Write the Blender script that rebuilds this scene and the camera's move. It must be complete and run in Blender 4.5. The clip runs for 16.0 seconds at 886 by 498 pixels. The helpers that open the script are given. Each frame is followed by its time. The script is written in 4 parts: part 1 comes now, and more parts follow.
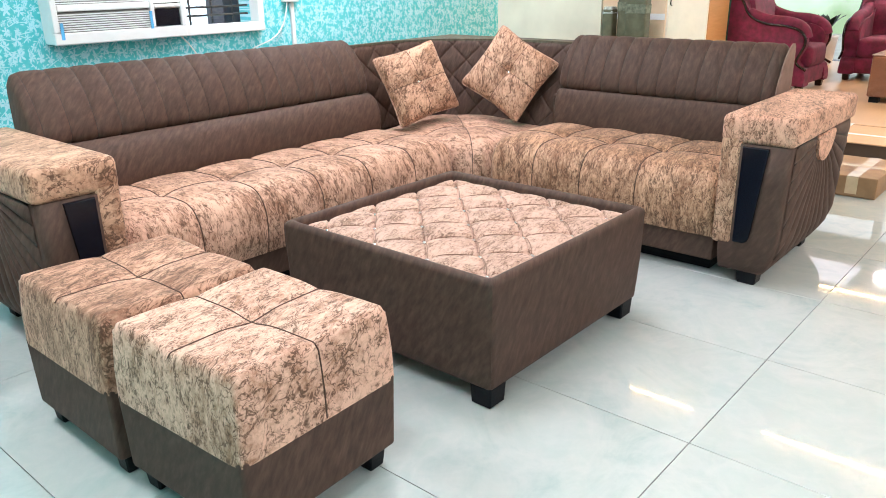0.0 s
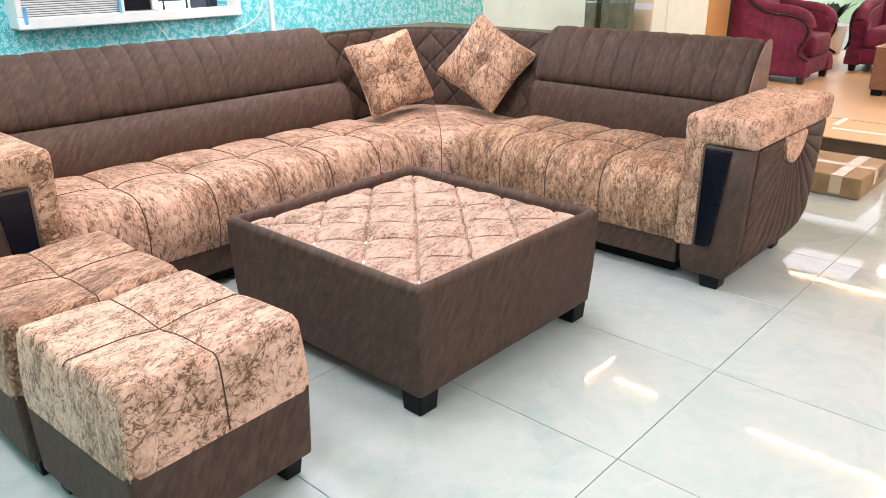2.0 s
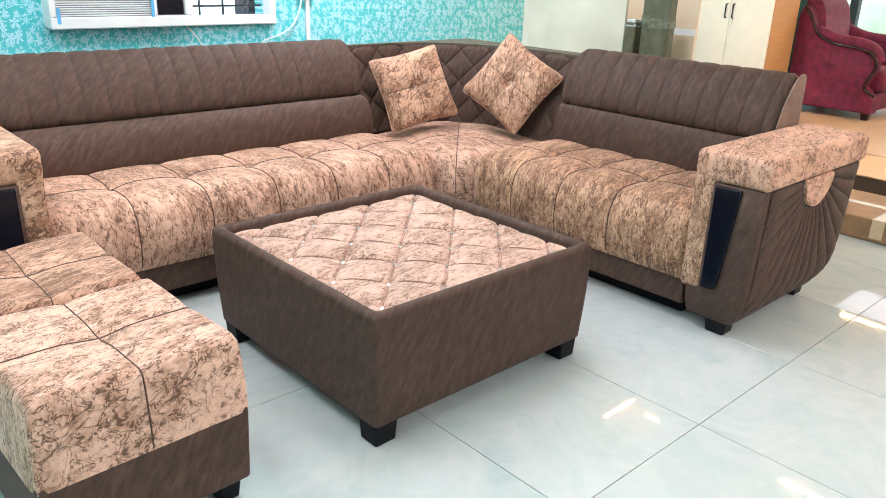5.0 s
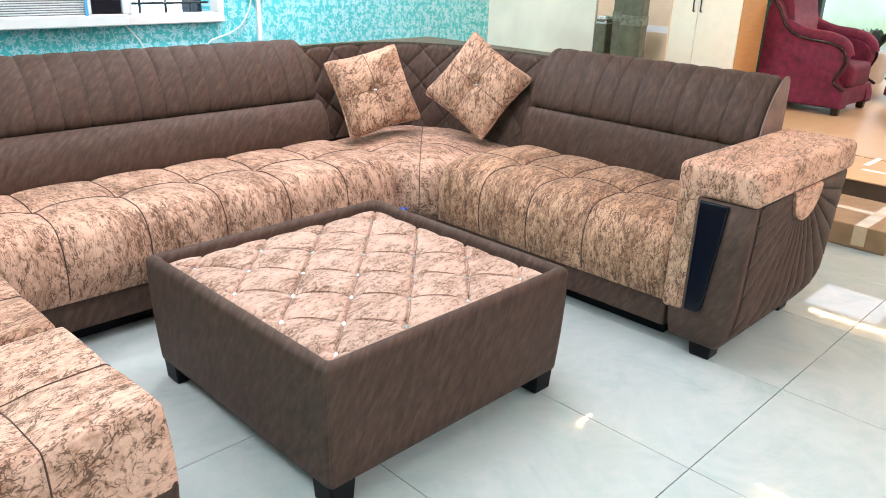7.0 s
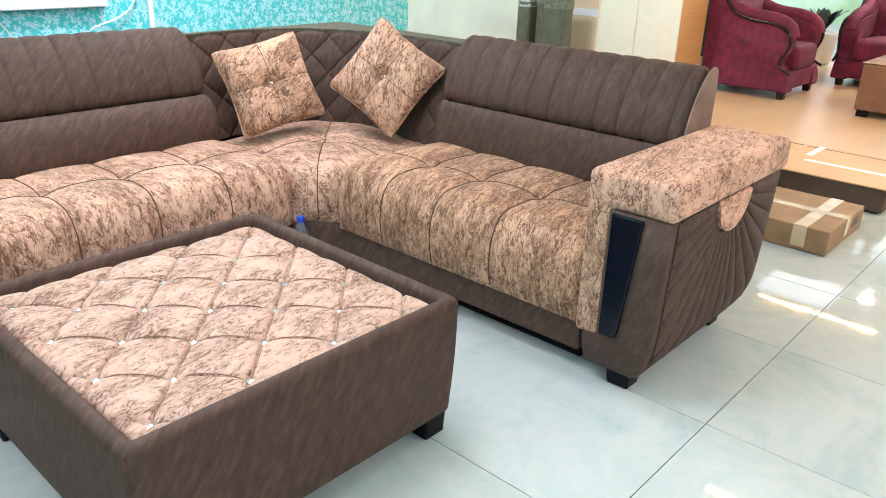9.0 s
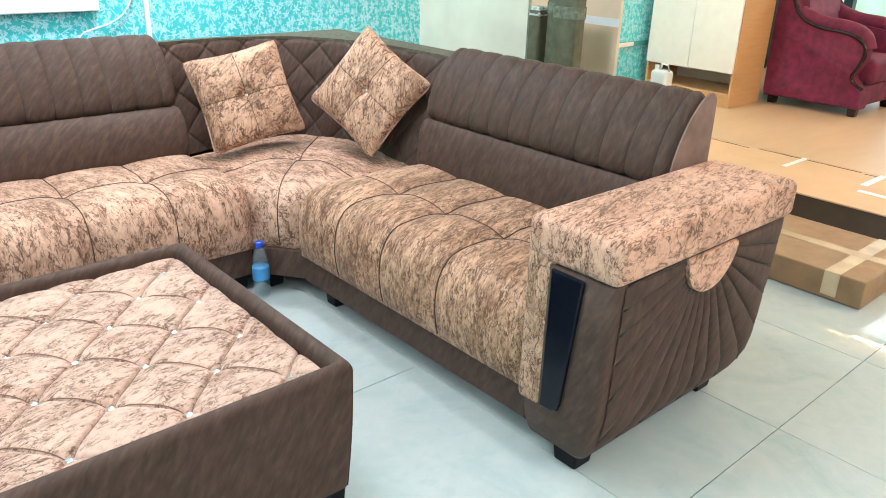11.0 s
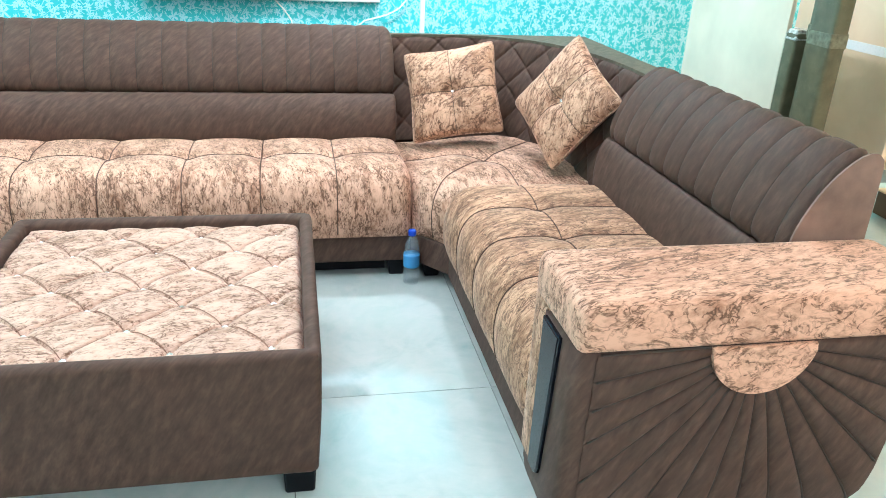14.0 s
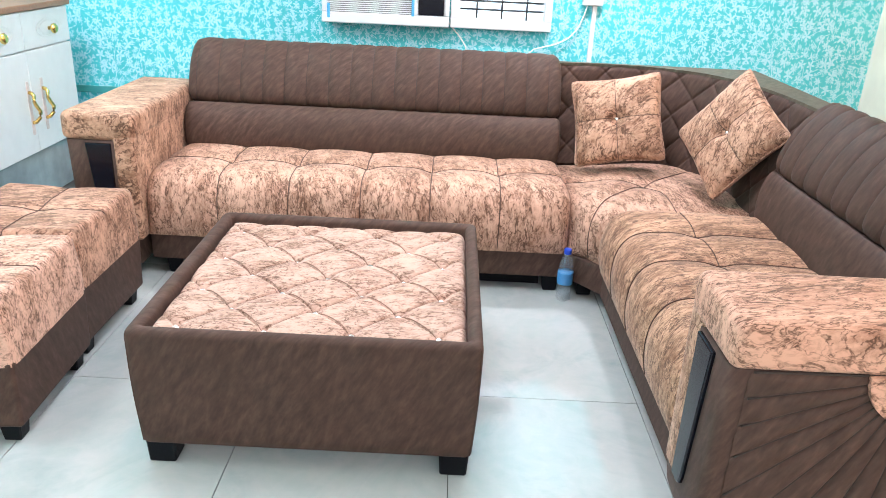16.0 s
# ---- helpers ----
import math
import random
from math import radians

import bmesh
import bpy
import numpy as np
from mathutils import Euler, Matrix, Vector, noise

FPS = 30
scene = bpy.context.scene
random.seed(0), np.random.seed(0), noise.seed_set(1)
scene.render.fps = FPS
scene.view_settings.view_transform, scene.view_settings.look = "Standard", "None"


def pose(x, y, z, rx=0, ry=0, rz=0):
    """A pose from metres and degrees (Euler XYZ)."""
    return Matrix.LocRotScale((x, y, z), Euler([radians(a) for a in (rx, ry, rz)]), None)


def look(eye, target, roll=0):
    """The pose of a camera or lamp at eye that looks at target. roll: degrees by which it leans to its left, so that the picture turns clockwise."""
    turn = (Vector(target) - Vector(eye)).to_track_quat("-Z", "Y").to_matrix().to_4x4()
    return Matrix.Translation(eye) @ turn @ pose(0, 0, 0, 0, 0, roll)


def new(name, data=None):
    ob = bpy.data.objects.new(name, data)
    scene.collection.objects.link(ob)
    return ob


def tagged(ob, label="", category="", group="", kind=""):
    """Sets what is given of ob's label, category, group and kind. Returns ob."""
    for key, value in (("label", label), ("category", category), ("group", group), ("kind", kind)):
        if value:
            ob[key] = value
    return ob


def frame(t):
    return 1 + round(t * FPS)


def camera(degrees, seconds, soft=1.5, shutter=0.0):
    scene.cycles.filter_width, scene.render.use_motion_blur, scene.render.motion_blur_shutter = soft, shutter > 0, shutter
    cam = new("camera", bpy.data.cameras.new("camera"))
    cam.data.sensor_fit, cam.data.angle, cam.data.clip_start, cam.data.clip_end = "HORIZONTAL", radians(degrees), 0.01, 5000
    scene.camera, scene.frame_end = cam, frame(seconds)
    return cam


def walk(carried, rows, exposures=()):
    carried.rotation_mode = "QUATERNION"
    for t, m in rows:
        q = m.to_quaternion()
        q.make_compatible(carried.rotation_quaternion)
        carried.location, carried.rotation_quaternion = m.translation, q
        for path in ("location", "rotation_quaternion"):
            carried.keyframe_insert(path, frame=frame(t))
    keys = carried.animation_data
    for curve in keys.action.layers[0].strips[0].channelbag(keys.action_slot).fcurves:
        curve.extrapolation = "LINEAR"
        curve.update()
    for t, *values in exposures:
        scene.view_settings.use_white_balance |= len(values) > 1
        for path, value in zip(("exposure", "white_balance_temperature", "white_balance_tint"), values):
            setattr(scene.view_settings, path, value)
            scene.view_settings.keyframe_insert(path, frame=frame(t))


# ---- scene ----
cam = camera(60.6, 16.0, soft=0.95)
PATH = [
    (0, (-1.962, -1.588, 1.2), (-0.542, -0.356, 0.517), -1.0),
    (0.5, (-1.948, -1.665, 1.206), (-0.541, -0.428, 0.506), -0.8),
    (1, (-1.9, -1.712, 1.222), (-0.503, -0.474, 0.504), -0.7),
    (1.5, (-1.827, -1.725, 1.23), (-0.436, -0.486, 0.502), -0.4),
    (2, (-1.748, -1.713, 1.24), (-0.368, -0.463, 0.51), -0.3),
    (2.5, (-1.676, -1.712, 1.251), (-0.311, -0.445, 0.523), 0.1),
    (3, (-1.62, -1.733, 1.249), (-0.269, -0.447, 0.527), 0.7),
    (3.5, (-1.564, -1.782, 1.256), (-0.244, -0.461, 0.54), 1.1),
    (6, (-1.436, -1.84, 1.252), (-0.17, -0.459, 0.553), 1.9),
    (6.5, (-1.37, -1.757, 1.271), (-0.063, -0.423, 0.556), 2.0),
    (7, (-1.313, -1.654, 1.269), (0.015, -0.343, 0.55), 1.8),
    (7.5, (-1.232, -1.596, 1.262), (0.121, -0.32, 0.526), 1.8),
    (8, (-1.139, -1.568, 1.266), (0.235, -0.323, 0.517), 1.7),
    (8.5, (-1.035, -1.561, 1.288), (0.355, -0.341, 0.527), 1.7),
    (9, (-0.894, -1.584, 1.27), (0.487, -0.354, 0.507), 1.8),
    (9.5, (-0.784, -1.586, 1.273), (0.588, -0.351, 0.503), 2.0),
    (10, (-0.622, -1.58, 1.296), (0.695, -0.291, 0.518), 1.5),
    (12.3, (-0.003, -1.783, 1.299), (0.966, -0.218, 0.517), 1.9),
    (12.5, (0.08, -1.787, 1.306), (0.967, -0.177, 0.518), 1.5),
    (13, (0.195, -1.807, 1.314), (0.923, -0.118, 0.527), 2.0),
    (13.5, (0.305, -1.851, 1.313), (0.856, -0.1, 0.519), 2.2),
    (14, (0.411, -1.945, 1.323), (0.782, -0.148, 0.526), 2.8),
    (14.5, (0.44, -2.014, 1.33), (0.662, -0.189, 0.542), 3.0),
    (15, (0.42, -2.037, 1.334), (0.519, -0.195, 0.562), 2.9),
    (15.5, (0.381, -2.065, 1.337), (0.411, -0.216, 0.575), 2.9),
    (16, (0.338, -2.104, 1.34), (0.337, -0.25, 0.59), 2.8),
]
EXPOSURES = [(0.0, 0.01, 6200, 16), (2.0, 0.0, 6350, 19), (4.0, 0.0, 6200, 16), (6.0, 0.02, 6060, 14), (8.0, 0.02, 5950, 12), (10.0, 0.07, 5790, 5), (12.5, 0.15, 5680, 2), (13.5, 0.22, 5560, 0), (14.5, 0.28, 5450, 1), (16.0, 0.18, 5930, 15)]
walk(cam, [(t, look(eye, target, roll)) for t, eye, target, roll in PATH], EXPOSURES)

# ---------------------------------------------------------------- light
world = bpy.data.worlds.new("world")
scene.world = world
world.use_nodes = True
wn = world.node_tree.nodes
sky = wn.new("ShaderNodeTexSky")
sky.sky_type = 'NISHITA'
sky.sun_disc = False
sky.sun_elevation = radians(50)
sky.sun_rotation = radians(120)
wn["Background"].inputs[1].default_value = 0.12
world.node_tree.links.new(sky.outputs[0], wn["Background"].inputs[0])
scene.view_settings.exposure = 0.0


def area_light(name, x, y, z, sx, sy, watts, colour=(1, 1, 1), aim=None):
    d = bpy.data.lights.new(name, "AREA")
    d.shape, d.size, d.size_y, d.energy, d.color = "RECTANGLE", sx, sy, watts, colour
    o = new(name, d)
    o.matrix_world = look((x, y, z), aim or (x, y, z - 1.001))
    return o


CEIL = 2.43
def disk_light(x, y, size, watts, colour):
    d = bpy.data.lights.new("disk_light", "AREA")
    d.shape, d.size, d.energy, d.color = "DISK", size, watts, colour
    new("disk_light", d).matrix_world = look((x, y, CEIL - 0.03), (x, y + 0.001, CEIL - 1.0))


disk_light(1.08, 1.55, 0.18, 44, (1.0, 0.95, 0.945))
# Added broad fill disks: one over the table, two out of view to the south.
for x, y, w in ((0.1, 0.1, 38), (-0.9, -3.7, 66), (1.6, -3.7, 70)):
    disk_light(x, y, 0.9, w, (1.0, 0.945, 0.94))
# Two more soft fills, for the west-facing backs and the ottomans.
disk_light(-1.6, 1.0, 0.6, 36, (1.0, 0.98, 0.95))
disk_light(-1.85, -0.7, 0.9, 24, (1.0, 0.95, 0.94))
# The first is added to brighten the wardrobe; the second mirrors in the floor.
for x, y, w in ((4.4, 1.6, 26), (8.12, 0.0, 50)):
    disk_light(x, y, 0.12, w, (1.0, 0.90, 0.78))
# Unseen warm fill for the far boards, wardrobe and armchairs; no fitting there.
area_light("warm_fill_light", 5.2, -2.9, CEIL - 0.03, 3.8, 3.0, 140, (1.0, 0.77, 0.52))
# Added dim panel; its mirror image gives the pale patch on the floor.
area_light("floor_sheen_light", 7.9, 0.65, CEIL - 0.03, 0.8, 0.8, 4.5, (0.95, 0.93, 1.0))
sun = bpy.data.lights.new("sun", "SUN")
sun.energy, sun.angle, sun.color = 3.0, radians(0.5), (1.0, 0.95, 0.88)
new("sun", sun).matrix_world = look((10, -12, 14), (11, 0, 0))


# ---------------------------------------------------------------- materials
def mat(name):
    m = bpy.data.materials.new(name)
    m.use_nodes = True
    return m, m.node_tree.nodes, m.node_tree.links, m.node_tree.nodes["Principled BSDF"]


def mixrgb(n, l, fac, a, b, mode="MIX"):
    q = n.new("ShaderNodeMix")
    q.data_type, q.blend_type = "RGBA", mode
    for sock, v in ((q.inputs[0], fac), (q.inputs[6], a), (q.inputs[7], b)):
        if hasattr(v, "is_linked"):
            l.new(v, sock)
        else:
            sock.default_value = v if isinstance(v, float) else (*v, 1)
    return q.outputs[2]


def calc(n, l, op, a, b=0.0, clamp=False):
    q = n.new("ShaderNodeMath")
    q.operation, q.use_clamp = op, clamp
    for sock, v in zip(q.inputs, (a, b)):
        if hasattr(v, "is_linked"):
            l.new(v, sock)
        else:
            sock.default_value = v
    return q.outputs[0]


def ramp(n, l, v, stops):
    q = n.new("ShaderNodeValToRGB")
    e = q.color_ramp.elements
    while len(e) < len(stops):
        e.new(0.5)
    for k, (p, c) in zip(e, stops):
        k.position = p
        k.color = (*c, 1) if not isinstance(c, float) else (c, c, c, 1)
    l.new(v, q.inputs[0])
    return q.outputs[0]


def coords(n, l, scale=(1, 1, 1), rot=(0, 0, 0), generated="Object"):
    tc = n.new("ShaderNodeTexCoord")
    mp = n.new("ShaderNodeMapping")
    mp.vector_type = "TEXTURE"
    mp.inputs["Scale"].default_value = [1 / k for k in scale]
    mp.inputs["Rotation"].default_value = [radians(a) for a in rot]
    l.new(tc.outputs[generated], mp.inputs[0])
    return mp.outputs[0]


def noise_tex(n, l, vec, scale, detail=4.0, rough=0.55, dist=0.0):
    q = n.new("ShaderNodeTexNoise")
    q.inputs["Scale"].default_value = scale
    q.inputs["Detail"].default_value = detail
    q.inputs["Roughness"].default_value = rough
    q.inputs["Distortion"].default_value = dist
    if vec is not None:
        l.new(vec, q.inputs["Vector"])
    return q.outputs[0]


def bump(n, l, bsdf, h, strength=0.2, dist=0.002):
    b = n.new("ShaderNodeBump")
    b.inputs["Strength"].default_value = strength
    b.inputs["Distance"].default_value = dist
    l.new(h, b.inputs["Height"])
    l.new(b.outputs[0], bsdf.inputs["Normal"])


def plain(name, colour, rough=0.5, metal=0.0, vary=0.12, scale=12.0, grain=0.15):
    m, n, l, p = mat(name)
    c = coords(n, l)
    a = noise_tex(n, l, c, scale, 4)
    b = noise_tex(n, l, c, scale * 14, 3)
    lo = tuple(v * (1 - vary) for v in colour)
    hi = tuple(min(1, v * (1 + vary)) for v in colour)
    col = ramp(n, l, a, [(0.3, lo), (0.7, hi)])
    l.new(col, p.inputs["Base Color"])
    r = ramp(n, l, b, [(0.3, max(0.02, rough - 0.06)), (0.7, min(1.0, rough + 0.06))])
    l.new(r, p.inputs["Roughness"])
    p.inputs["Metallic"].default_value = metal
    if grain:
        bump(n, l, p, b, grain, 0.001)
    return m


def leather_material(name, colour):
    m, n, l, p = mat(name)
    c = coords(n, l, (2.6, 0.6, 0.6), (0, 22, -45))
    a = noise_tex(n, l, c, 30.0, 6, 0.62, 0.15)
    big = noise_tex(n, l, coords(n, l), 3.0, 3)
    fine = noise_tex(n, l, coords(n, l), 420.0, 3)
    lo = tuple(v * 0.68 for v in colour)
    hi = tuple(v * 1.50 for v in colour)
    col = ramp(n, l, a, [(0.32, lo), (0.52, colour), (0.74, hi)])
    col = mixrgb(n, l, ramp(n, l, big, [(0.35, 0.0), (0.75, 0.35)]), col, tuple(v * 0.85 for v in colour))
    l.new(col, p.inputs["Base Color"])
    p.inputs["Roughness"].default_value = 0.62
    p.inputs["Specular IOR Level"].default_value = 0.14
    p.inputs["Sheen Weight"].default_value = 0.02
    p.inputs["Sheen Tint"].default_value = (0.9, 0.75, 0.65, 1)
    bump(n, l, p, mixrgb(n, l, 0.5, fine, a), 0.25, 0.0015)
    return m


def print_material(name, stretch, dense=0.0, pale=(0.70, 0.45, 0.31), dark=(0.225, 0.118, 0.066)):
    """Peach velvet with brown clouds and fine wispy strokes, streaked along one direction."""
    m, n, l, p = mat(name)
    c = coords(n, l, stretch, (0, 0, 14))

    def warped(c, scale, amount):
        w = n.new("ShaderNodeTexNoise")
        w.inputs["Scale"].default_value = scale
        w.inputs["Detail"].default_value = 4.0
        l.new(c, w.inputs["Vector"])
        add = n.new("ShaderNodeVectorMath")
        add.operation = "MULTIPLY_ADD"
        l.new(w.outputs["Color"], add.inputs[0])
        add.inputs[1].default_value = (amount, amount, amount)
        l.new(c, add.inputs[2])
        return add.outputs[0]

    v = warped(c, 9.0, 0.06)
    cloud = noise_tex(n, l, v, 8.0, 5, 0.6)
    streak = noise_tex(n, l, v, 34.0, 6, 0.70, 0.35)
    marks = noise_tex(n, l, v, 120.0, 5, 0.72, 0.4)
    mix = calc(n, l, "ADD", calc(n, l, "MULTIPLY", cloud, 0.32), calc(n, l, "ADD", calc(n, l, "MULTIPLY", streak, 0.36), calc(n, l, "MULTIPLY", marks, 0.32)))
    mix = calc(n, l, "ADD", mix, dense)
    mid = tuple(0.45 * a + 0.55 * b for a, b in zip(pale, dark))
    col = ramp(n, l, mix, [(0.44, pale), (0.489, tuple(0.86 * q - 0.012 for q in pale)), (0.537, mid), (0.61, dark)])
    # thin dark strokes, thickest where the cloth is brown
    fine = coords(n, l, tuple(k ** 1.35 for k in stretch), (0, 0, 14))
    jag = warped(fine, 42.0, 0.022)
    for size, width, seen in ((13.0, 0.013, 0.44), (28.0, 0.026, 0.44), (60.0, 0.042, 0.47)):
        ridge = calc(n, l, "ABSOLUTE", calc(n, l, "SUBTRACT", noise_tex(n, l, jag, size, 3, 0.6, 0.9), 0.5))
        stroke = ramp(n, l, ridge, [(width * 0.25, 1.0), (width, 0.0)])
        gate = ramp(n, l, noise_tex(n, l, c, size * 0.7, 3), [(seen - 0.03, 0.0), (seen + 0.05, 0.92)])
        gate = calc(n, l, "MULTIPLY", gate, ramp(n, l, mix, [(0.40, 0.22), (0.50, 1.0)]))
        col = mixrgb(n, l, calc(n, l, "MULTIPLY", stroke, gate), col, (0.105, 0.052, 0.031))
    l.new(col, p.inputs["Base Color"])
    p.inputs["Roughness"].default_value = 0.7
    p.inputs["Specular IOR Level"].default_value = 0.25
    p.inputs["Sheen Weight"].default_value = 0.2
    p.inputs["Sheen Roughness"].default_value = 0.35
    p.inputs["Sheen Tint"].default_value = (1, 0.8, 0.68, 1)
    bump(n, l, p, noise_tex(n, l, coords(n, l), 160.0, 4), 0.22, 0.0015)
    return m


def wallpaper_material():
    m, n, l, p = mat("floral wallpaper")
    tc = n.new("ShaderNodeTexCoord")
    sep = n.new("ShaderNodeSeparateXYZ")
    l.new(tc.outputs["Object"], sep.inputs[0])
    com = n.new("ShaderNodeCombineXYZ")
    l.new(sep.outputs[0], com.inputs[0])
    l.new(sep.outputs[2], com.inputs[1])
    flat = com.outputs[0]

    def leaves(scale, length, width, off):
        mp = n.new("ShaderNodeMapping")
        mp.inputs["Scale"].default_value = (scale, scale, 1)
        mp.inputs["Location"].default_value = (off, off * 0.7, 0)
        l.new(flat, mp.inputs[0])
        vo = n.new("ShaderNodeTexVoronoi")
        vo.voronoi_dimensions = "2D"
        vo.inputs["Scale"].default_value = 1.0
        vo.inputs["Randomness"].default_value = 0.85
        l.new(mp.outputs[0], vo.inputs["Vector"])
        sub = n.new("ShaderNodeVectorMath")
        sub.operation = "SUBTRACT"
        l.new(mp.outputs[0], sub.inputs[0])
        l.new(vo.outputs["Position"], sub.inputs[1])
        rot = n.new("ShaderNodeVectorRotate")
        rot.rotation_type = "Z_AXIS"
        l.new(sub.outputs[0], rot.inputs["Vector"])
        sc = n.new("ShaderNodeSeparateColor")
        l.new(vo.outputs["Color"], sc.inputs[0])
        l.new(calc(n, l, "MULTIPLY", sc.outputs[0], 6.28), rot.inputs["Angle"])
        q = n.new("ShaderNodeSeparateXYZ")
        l.new(rot.outputs[0], q.inputs[0])
        # a lens shape: |y| / width + (x / length) ^ 2 < 1
        a = calc(n, l, "DIVIDE", calc(n, l, "ABSOLUTE", q.outputs[1]), width)
        b = calc(n, l, "POWER", calc(n, l, "DIVIDE", calc(n, l, "ABSOLUTE", q.outputs[0]), length), 2.0)
        return calc(n, l, "LESS_THAN", calc(n, l, "ADD", a, b), 1.0)

    def sprig(scale, radius, lobes, off):
        mp = n.new("ShaderNodeMapping")
        mp.inputs["Scale"].default_value = (scale, scale * 0.8, 1)
        mp.inputs["Location"].default_value = (off, off * 0.6, 0)
        l.new(flat, mp.inputs[0])
        vo = n.new("ShaderNodeTexVoronoi")
        vo.voronoi_dimensions = "2D"
        vo.inputs["Scale"].default_value = 1.0
        vo.inputs["Randomness"].default_value = 0.7
        l.new(mp.outputs[0], vo.inputs["Vector"])
        sub = n.new("ShaderNodeVectorMath")
        sub.operation = "SUBTRACT"
        l.new(mp.outputs[0], sub.inputs[0])
        l.new(vo.outputs["Position"], sub.inputs[1])
        q = n.new("ShaderNodeSeparateXYZ")
        l.new(sub.outputs[0], q.inputs[0])
        sc = n.new("ShaderNodeSeparateColor")
        l.new(vo.outputs["Color"], sc.inputs[0])
        ang = calc(n, l, "ADD", calc(n, l, "ARCTAN2", q.outputs[0], q.outputs[1]), calc(n, l, "MULTIPLY", sc.outputs[0], 3.0))
        lobe = calc(n, l, "POWER", calc(n, l, "ABSOLUTE", calc(n, l, "COSINE", calc(n, l, "MULTIPLY", ang, lobes))), 1.3)
        size = calc(n, l, "ADD", radius * 0.65, calc(n, l, "MULTIPLY", sc.outputs[1], radius * 0.6))
        return calc(n, l, "LESS_THAN", vo.outputs["Distance"], calc(n, l, "MULTIPLY", lobe, size))

    f = calc(n, l, "MAXIMUM", sprig(18, 0.40, 2.5, 0.0), sprig(27, 0.37, 3.5, 5.3))
    f = calc(n, l, "MAXIMUM", f, calc(n, l, "MAXIMUM", leaves(36, 0.36, 0.10, 7.1), leaves(14, 0.66, 0.03, 11.3)))
    mott = noise_tex(n, l, flat, 60.0, 3)
    teal = ramp(n, l, noise_tex(n, l, flat, 1.6, 2), [(0.3, (0.055, 0.52, 0.58)), (0.7, (0.085, 0.60, 0.65))])
    teal = mixrgb(n, l, ramp(n, l, mott, [(0.45, 0.0), (0.75, 0.25)]), teal, (0.25, 0.68, 0.7))
    col = mixrgb(n, l, calc(n, l, "MULTIPLY", f, 0.60), teal, (0.68, 0.88, 0.96))
    l.new(col, p.inputs["Base Color"])
    p.inputs["Roughness"].default_value = 0.5
    bump(n, l, p, calc(n, l, "ADD", f, calc(n, l, "MULTIPLY", mott, 0.4)), 0.2, 0.001)
    return m


def tile_material():
    m, n, l, p = mat("polished tile")
    tc = n.new("ShaderNodeTexCoord")
    info = n.new("ShaderNodeObjectInfo")
    mul = n.new("ShaderNodeVectorMath")
    mul.operation = "MULTIPLY_ADD"
    cv = n.new("ShaderNodeCombineXYZ")
    for k in range(3):
        l.new(info.outputs["Random"], cv.inputs[k])
    l.new(cv.outputs[0], mul.inputs[0])
    mul.inputs[1].default_value = (37, 53, 11)
    l.new(tc.outputs["Object"], mul.inputs[2])
    v = noise_tex(n, l, mul.outputs[0], 2.6, 6, 0.6, 1.6)
    fine = noise_tex(n, l, mul.outputs[0], 14.0, 5, 0.6, 1.0)
    col = ramp(n, l, v, [(0.3, (0.37, 0.445, 0.435)), (0.5, (0.475, 0.515, 0.50)), (0.7, (0.42, 0.485, 0.465))])
    col = mixrgb(n, l, ramp(n, l, fine, [(0.42, 0.0), (0.7, 0.3)]), col, (0.58, 0.58, 0.545))
    l.new(col, p.inputs["Base Color"])
    l.new(ramp(n, l, noise_tex(n, l, tc.outputs["Object"], 5.0, 4), [(0.3, 0.02), (0.7, 0.05)]), p.inputs["Roughness"])
    p.inputs["IOR"].default_value = 1.62
    return m


def wood_material(name, a, b, rough=0.45, scale=(1.5, 14, 14)):
    m, n, l, p = mat(name)
    c = coords(n, l, scale)
    g = noise_tex(n, l, c, 3.0, 6, 0.6, 0.8)
    l.new(ramp(n, l, g, [(0.3, a), (0.7, b)]), p.inputs["Base Color"])
    p.inputs["Roughness"].default_value = rough
    bump(n, l, p, g, 0.08, 0.001)
    return m


def glass_material(name, tint=(0.95, 1, 0.98), rough=0.02):
    m, n, l, p = mat(name)
    p.inputs["Base Color"].default_value = (*tint, 1)
    p.inputs["Transmission Weight"].default_value = 1.0
    p.inputs["Roughness"].default_value = rough
    p.inputs["IOR"].default_value = 1.33
    return m


def emit_material(name, colour, strength):
    m, n, l, p = mat(name)
    p.inputs["Base Color"].default_value = (*colour, 1)
    p.inputs["Emission Color"].default_value = (*colour, 1)
    p.inputs["Emission Strength"].default_value = strength
    return m


LEATHER = leather_material("brown suede leather", (0.078, 0.0475, 0.0365))
PRINT_X = print_material("peach print cross", (0.42, 1.0, 0.5), 0.012, (0.62, 0.375, 0.255), (0.225, 0.110, 0.062))
PRINT_A = print_material("peach print rosy", (0.36, 1.0, 0.6), -0.020, (0.65, 0.375, 0.265), (0.27, 0.130, 0.078))
PRINT_P = print_material("peach print pale", (0.55, 1.0, 0.6), -0.016, (0.69, 0.425, 0.32), (0.26, 0.125, 0.070))
PRINT_T = print_material("peach print tabletop", (0.55, 1.0, 0.6), -0.030, (0.52, 0.34, 0.265), (0.24, 0.125, 0.078))
PRINT_Y = print_material("peach print along", (1.0, 0.5, 0.45), 0.006, (0.62, 0.38, 0.275), (0.225, 0.110, 0.064))
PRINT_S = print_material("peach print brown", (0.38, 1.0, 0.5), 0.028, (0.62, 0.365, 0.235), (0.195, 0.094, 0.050))
